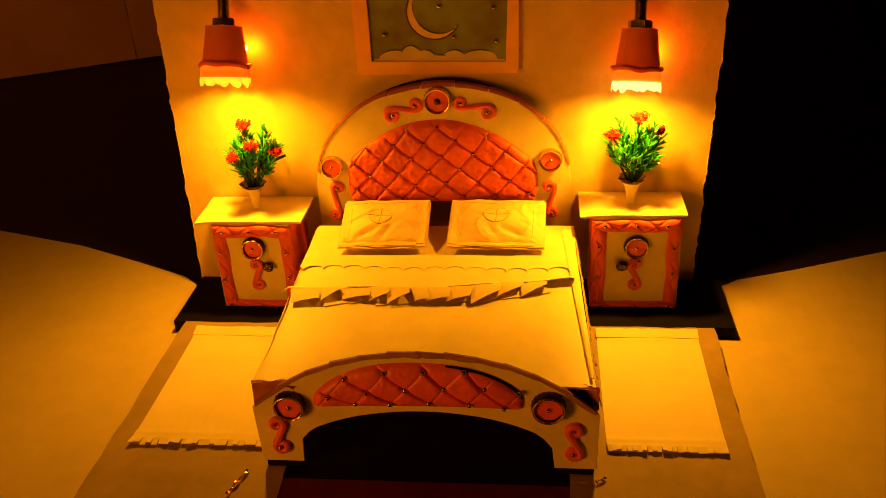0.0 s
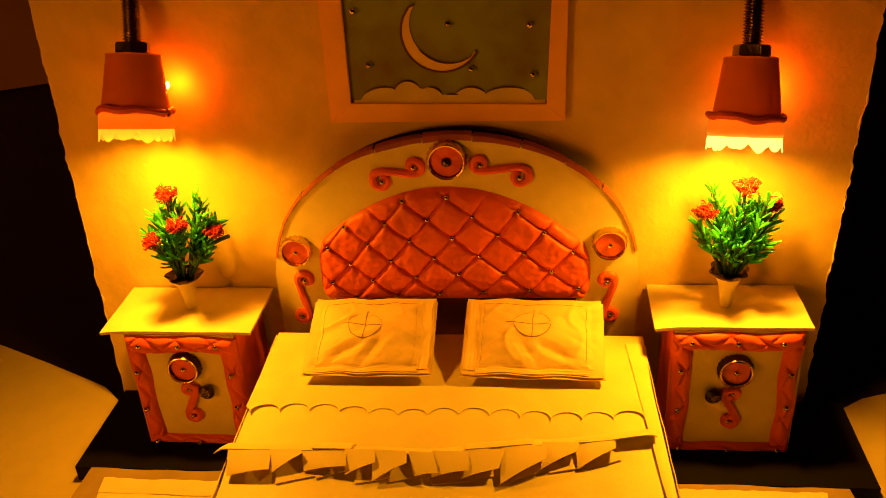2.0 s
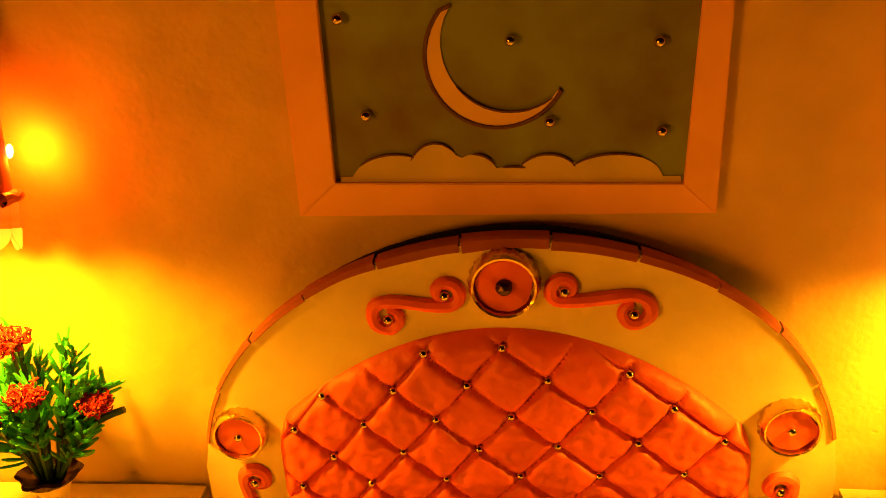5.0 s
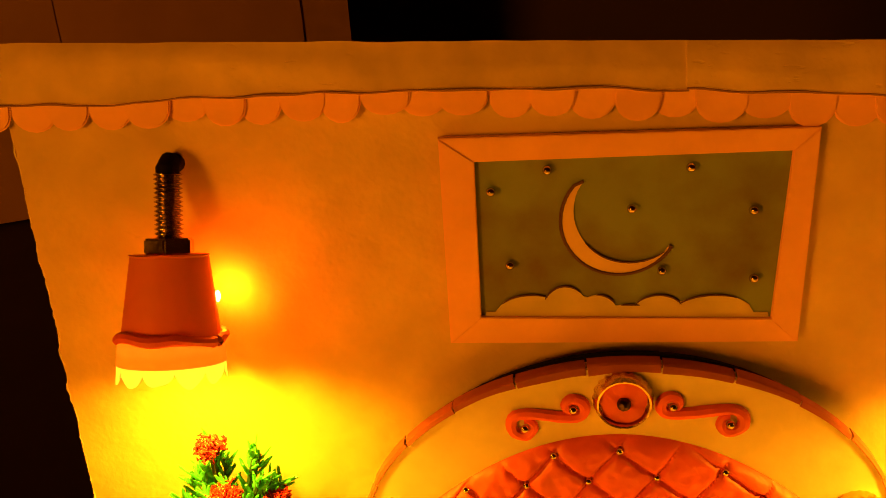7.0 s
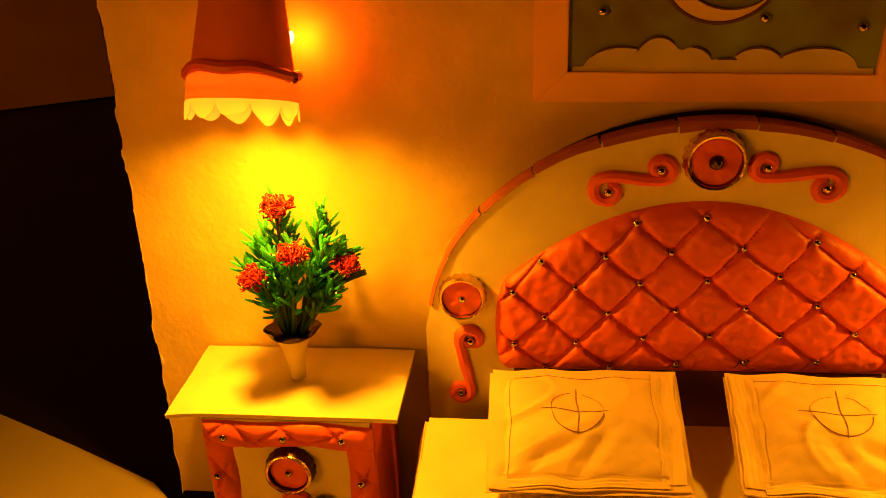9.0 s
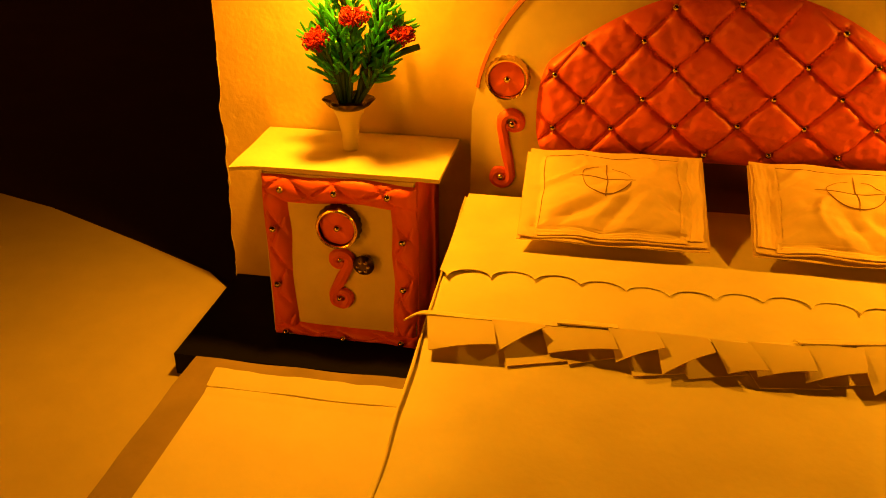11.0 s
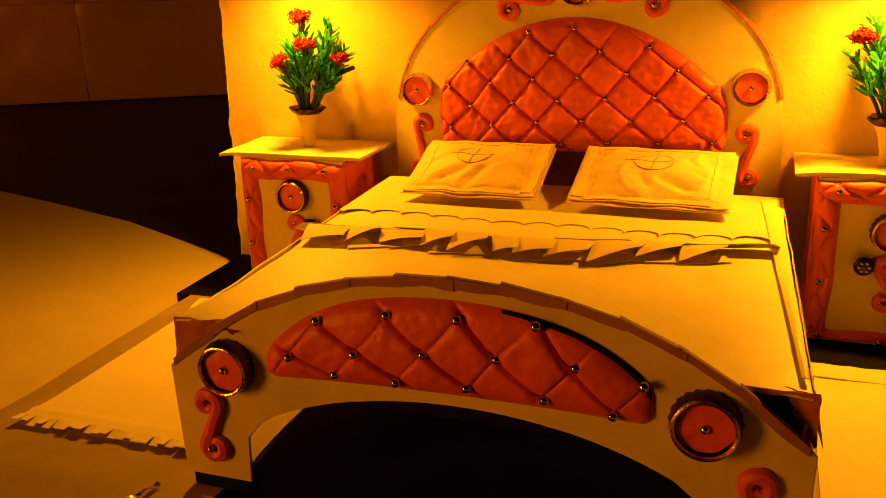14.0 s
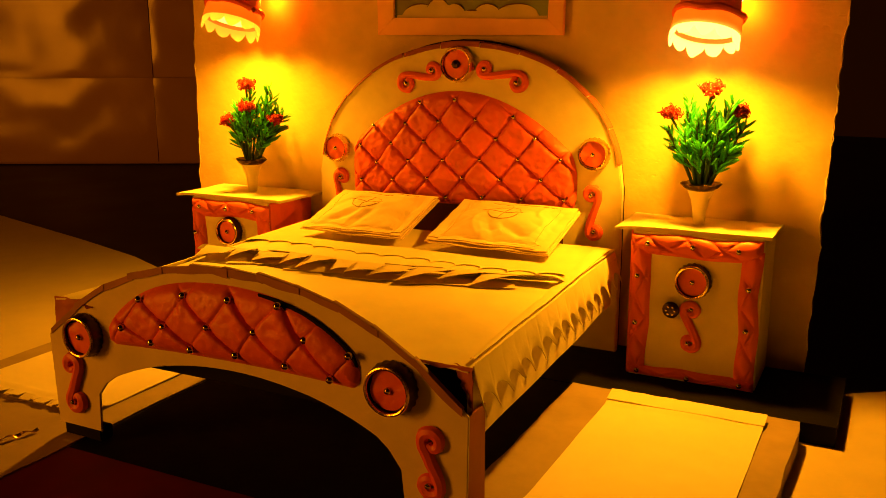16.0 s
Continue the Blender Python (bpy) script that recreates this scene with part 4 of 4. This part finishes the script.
# ---- nightstands ----
def nightstand(x, y, w, h, x0, x1, side):
    """A card cabinet; x0, x1: the lid's ends; side: on which side of the mark the knob sits."""
    n = thing("nightstand", (x, y, 0.0), "cream card nightstand with padded pink clay border and lid", "nightstand", "nightstands beside the bed")
    dep = 4.588 - y
    bm = box(-w / 2, w / 2, 0.0, dep - 0.01, 0.0, h - 0.012, 0.008)
    part("body", bm, PAPER, n, "cream card body", smooth=False)
    for s in (-1, 1):
        part("side_panel", box(s * w / 2 - 0.004, s * w / 2 + 0.004, 0.004, dep - 0.02, 0.006, h - 0.02, 0.002), CLAY if s == side else PAPER, n, "pink side panel" if s == side else "cream side panel", smooth=False)
    def lid(u, v):
        lx = x0 + (x1 - x0) * u - x
        curl = 0.018 * max(0, 1 - min(u * 5, 1)) ** 2 * (1 - v) * 0.6
        return (lx, -0.006 + (dep + 0.004) * v, h - 0.004 - 0.008 * (v - 0.5) - curl + 0.004 * noise.noise((lx * 4, v * 3, x)))
    part("lid", sheet(24, 14, lid, 0.012), PAPER, n, "cream card lid with curled corners")
    bw = 0.078
    def strip(a0, a1, b0, b1, upright):
        def place(u, v):
            px, pz = a0 + (a1 - a0) * u, b0 + (b1 - b0) * v
            t = v if upright else u
            c = u if upright else v
            ln = (b1 - b0) if upright else (a1 - a0)
            q = (t * ln / 0.125) + (c - 0.5) * 0.9 + 0.25 * noise.noise((px * 6, pz * 6, x + 4))
            q2 = (t * ln / 0.17) - (c - 0.5) * 0.9
            seam = min(abs(q - round(q)), abs(q2 - round(q2)) * 2)
            e = min(u * abs(a1 - a0), (1 - u) * abs(a1 - a0), v * abs(b1 - b0), (1 - v) * abs(b1 - b0))
            puff = (0.012 + 0.015 * (1 - math.exp(-seam * 11))) * (1 - math.exp(-e * 90))
            wavy = 0.011 * noise.noise((px * 7, pz * 7, x))
            return (px + (wavy if upright else 0), -puff, pz + (0 if upright else wavy))
        bm = sheet(16 if upright else 70, 70 if upright else 16, place)
        return part("border", bm, CLAY, n, "padded pink clay border")
    strip(-w / 2, w / 2, h - 0.03 - bw, h - 0.025, False)
    strip(-w / 2, w / 2, 0.004, 0.050, False)
    strip(-w / 2, -w / 2 + bw, 0.035, h - 0.06, True)
    strip(w / 2 - bw * 0.95, w / 2, 0.035, h - 0.06, True)
    bead_under(n, [(bx * w / 2, -0.030, bz) for bx, bz in ((-0.72, h - 0.06), (-0.02, h - 0.06), (0.66, h - 0.06), (-0.86, h - 0.19), (-0.86, h - 0.38), (0.84, h - 0.20), (0.84, h - 0.36), (-0.8, 0.03), (0.0, 0.025), (0.8, 0.03))], 0.011)
    roundel(n, 0.0, 0.0, 0.412, 0.064, dark=True)
    pts = scroll_points(-0.002, 0.292, 0.0, 0.168, 0.034, 0.034, side, side)
    clay_scroll(n, pts, -0.006, 0.0175)
    bead_under(n, [(0.0, -0.018, 0.302), (-0.008, -0.018, 0.165)], 0.009)
    knob = part("knob", lathe([(0.014, 0.0), (0.016, 0.01), (0.030, 0.014), (0.033, 0.026), (0.024, 0.036), (0.006, 0.040)], 16, "y"), DARK_METAL, n, "faceted dark metal knob")
    put(knob, (0.075 * side, 0, 0.293))
    for k in range(6):
        gem = part("facet", ball(0.007, 1), STEEL, knob, smooth=False) if k == 0 else shared("facet", gem, (0, 0, 0), knob)
        put(gem, (0.016 * math.cos(k * 1.05), -0.036, 0.016 * math.sin(k * 1.05)))
    return n


nightstand(-1.100, 4.232, 0.468, 0.582, -1.432, -0.798, 1)
nightstand(1.108, 4.262, 0.490, 0.606, 0.792, 1.380, -1)


# ---- vases with plastic flowers ----
def vase(x, y, z, heads, seed, lean):
    rng = random.Random(seed)
    v = thing("flower_vase", (x, y, z), "small pale vase of plastic green sprigs and red yarn flowers", "vase", "vases on the nightstands")
    part("vase_body", lathe([(0.022, 0.0), (0.023, 0.01), (0.026, 0.05), (0.036, 0.10), (0.055, 0.145), (0.051, 0.146), (0.030, 0.10), (0.01, 0.06)], 24), PAPER, v, "flared pale vase")
    part("vase_rim", lathe([(0.050, 0.135), (0.066, 0.146), (0.074, 0.160), (0.068, 0.166), (0.052, 0.150), (0.03, 0.14)], 40, wave=lambda w, i: 0.008 * math.sin(6 * w) if i in (2, 3) else 0), DARK_METAL, v, "ruffled dark bronze rim")
    for k in range(19):
        a = k * 2.4 + rng.uniform(-0.4, 0.4)
        spread = 0.05 + 0.40 * (k / 18) ** 1.1
        ln = rng.uniform(0.24, 0.38) * (1.16 - 0.9 * spread)
        out = Vector((math.cos(a), math.sin(a) * 0.75, 0))
        base = out * 0.018 + Vector((0, 0, 0.12))
        pts = [base + (Vector((lean, 0, 1)) + out * spread).normalized() * ln * t + out * 0.03 * t * t for t in (0, 0.35, 0.7, 1.0)]
        d = (pts[3] - pts[1]).normalized()
        sprig = part("sprig", tube(pts, [0.006, 0.007, 0.007, 0.006], 6), TWIG, v)
        bm = bmesh.new()
        for j in range(28):
            t = 0.14 + 0.86 * j / 27
            p = pts[1].lerp(pts[3], t)
            b = rng.uniform(0, 2 * math.pi)
            side = d.cross(Vector((math.cos(b), math.sin(b), 0.3))).normalized()
            q = (d * 0.75 + side * rng.uniform(0.5, 1.0)).normalized()
            n = rng.uniform(0.034, 0.066) * (1.15 - 0.4 * t)
            r = rng.uniform(0.0036, 0.0060)
            tube([p, p + q * n * 0.35, p + q * n * 0.8 + d * 0.006, p + q * n + d * 0.010], [r * 0.6, r, r, r * 0.6], 5, bm=bm)
        part("leaves", bm, LEAF, sprig, "glossy green plastic needle leaves")
    twig = Vector((0.215, 0.02, 0.325)) if x < 0 else Vector((-0.13, -0.02, 0.30))
    part("sprig", tube([(0.01, 0, 0.14), twig * 0.55 + Vector((0, 0, 0.10)), twig * 0.8 + Vector((0, 0, 0.05)), twig], [0.006, 0.006, 0.010, 0.009], 6), TWIG, v, "bare dark green twig")
    for hx, hy, hz, r in heads:
        stem = part("flower_stem", tube([(0, 0, 0.13), (hx * 0.4, hy * 0.4, 0.13 + (hz - 0.13) * 0.55), (hx, hy, hz - r * 0.3)], 0.005, 5), TWIG, v)
        bm = bmesh.new()
        for j in range(190):
            q = Vector((rng.gauss(0, 1), rng.gauss(0, 1), rng.gauss(0.25, 0.8))).normalized()
            c = Vector((hx, hy, hz)) + Vector((q.x * r, q.y * r, q.z * r * 0.72)) * rng.uniform(0.35, 1.0) * (0.86 + 0.5 * noise.noise(q * 1.7 + Vector((hx * 40, hz * 40, seed))))
            s = Vector((rng.uniform(-1, 1), rng.uniform(-1, 1), rng.uniform(-1, 1))).normalized() * 0.011
            tube([c - s, c + q * 0.007, c + s], 0.0028, 5, 0.7, bm=bm)
        part("flower", bm, YARN, stem, "fuzzy red yarn flower head")
    return v


vase(-1.112, 4.425, 0.578, ((-0.004, -0.01, 0.525, 0.050), (0.046, -0.08, 0.425, 0.043), (-0.062, -0.085, 0.355, 0.043), (0.172, -0.02, 0.365, 0.040)), 5, 0.13)
vase(1.082, 4.425, 0.602, ((0.024, -0.03, 0.525, 0.052), (-0.118, -0.05, 0.430, 0.045), (0.132, -0.01, 0.445, 0.038)), 9, 0.05)


# ---- rugs, foil scraps ----
def rug(x0, x1, y0, y1):
    r = thing("rug", ((x0 + x1) / 2, (y0 + y1) / 2, 0.0), "pale yellow paper rug with fringed ends on the base board", "rug", "rugs beside the bed")
    w, d = x1 - x0, y1 - y0
    def cloth(u, v):
        lift = 0.012 * max(0, 1 - v * 6) ** 2 + 0.012 * max(0, (v - 0.93) / 0.07)
        fold = 0.005 * math.exp(-((v - 0.935) * 90) ** 2) + 0.006 * math.exp(-((v - 0.05) * 70) ** 2)
        return ((u - 0.5) * w, (v - 0.5) * d, 0.006 + lift + fold + 0.004 * noise.noise((u * 3, v * 4, x0)))
    part("cloth", sheet(16, 60, cloth, 0.004), RUG, r, "pale yellow paper cloth")
    n = 24
    for k in range(n):
        fx = -w / 2 + w * (k + 0.5) / n
        ln = random.uniform(0.030, 0.042)
        skew = random.uniform(-0.004, 0.004)
        up = random.uniform(-0.01, 0.006)
        def fr(u, v):
            return (fx + (u - 0.5) * w / n * 0.97 + skew * v, -(d / 2 + ln * v), 0.019 + up * v)
        part("fringe", sheet(1, 2, fr, 0.003), RUG, r, smooth=False)
    def hem(u, v):
        x = (u - 0.5) * w * 1.01
        return (x, d / 2 - 0.052 + 0.07 * v + 0.006 * noise.noise((x * 5, x0, v)) + 0.006 * noise.noise((x * 22, x0, 3)) * v, 0.014 + 0.014 * v + 0.004 * noise.noise((x * 6, 2, x0)))
    part("hem", sheet(40, 3, hem, 0.003), RUG, r, "folded hem at the rug's end")
    return r


rug(-1.425, -0.73, 2.995, 3.955)
rug(0.885, 1.436, 3.03, 3.985)


def foil(x, y, turn, ln):
    f = thing("foil_scrap", (x, y, 0.0), "twisted scrap of shiny gold foil on the board", "scrap", "gold foil scraps")
    f.rotation_euler = (0, 0, turn)
    def strip(u, v):
        return (ln * (u - 0.5), 0.018 * (v - 0.5) * math.cos(u * 7), 0.012 + 0.010 * (v - 0.5) * math.sin(u * 7) + 0.004 * math.sin(u * 19))
    part("strip", sheet(20, 3, strip, 0.002), GOLD, f, "gold foil strip")


foil(-0.805, 2.72, radians(72), 0.17)
foil(0.845, 2.80, radians(40), 0.06)
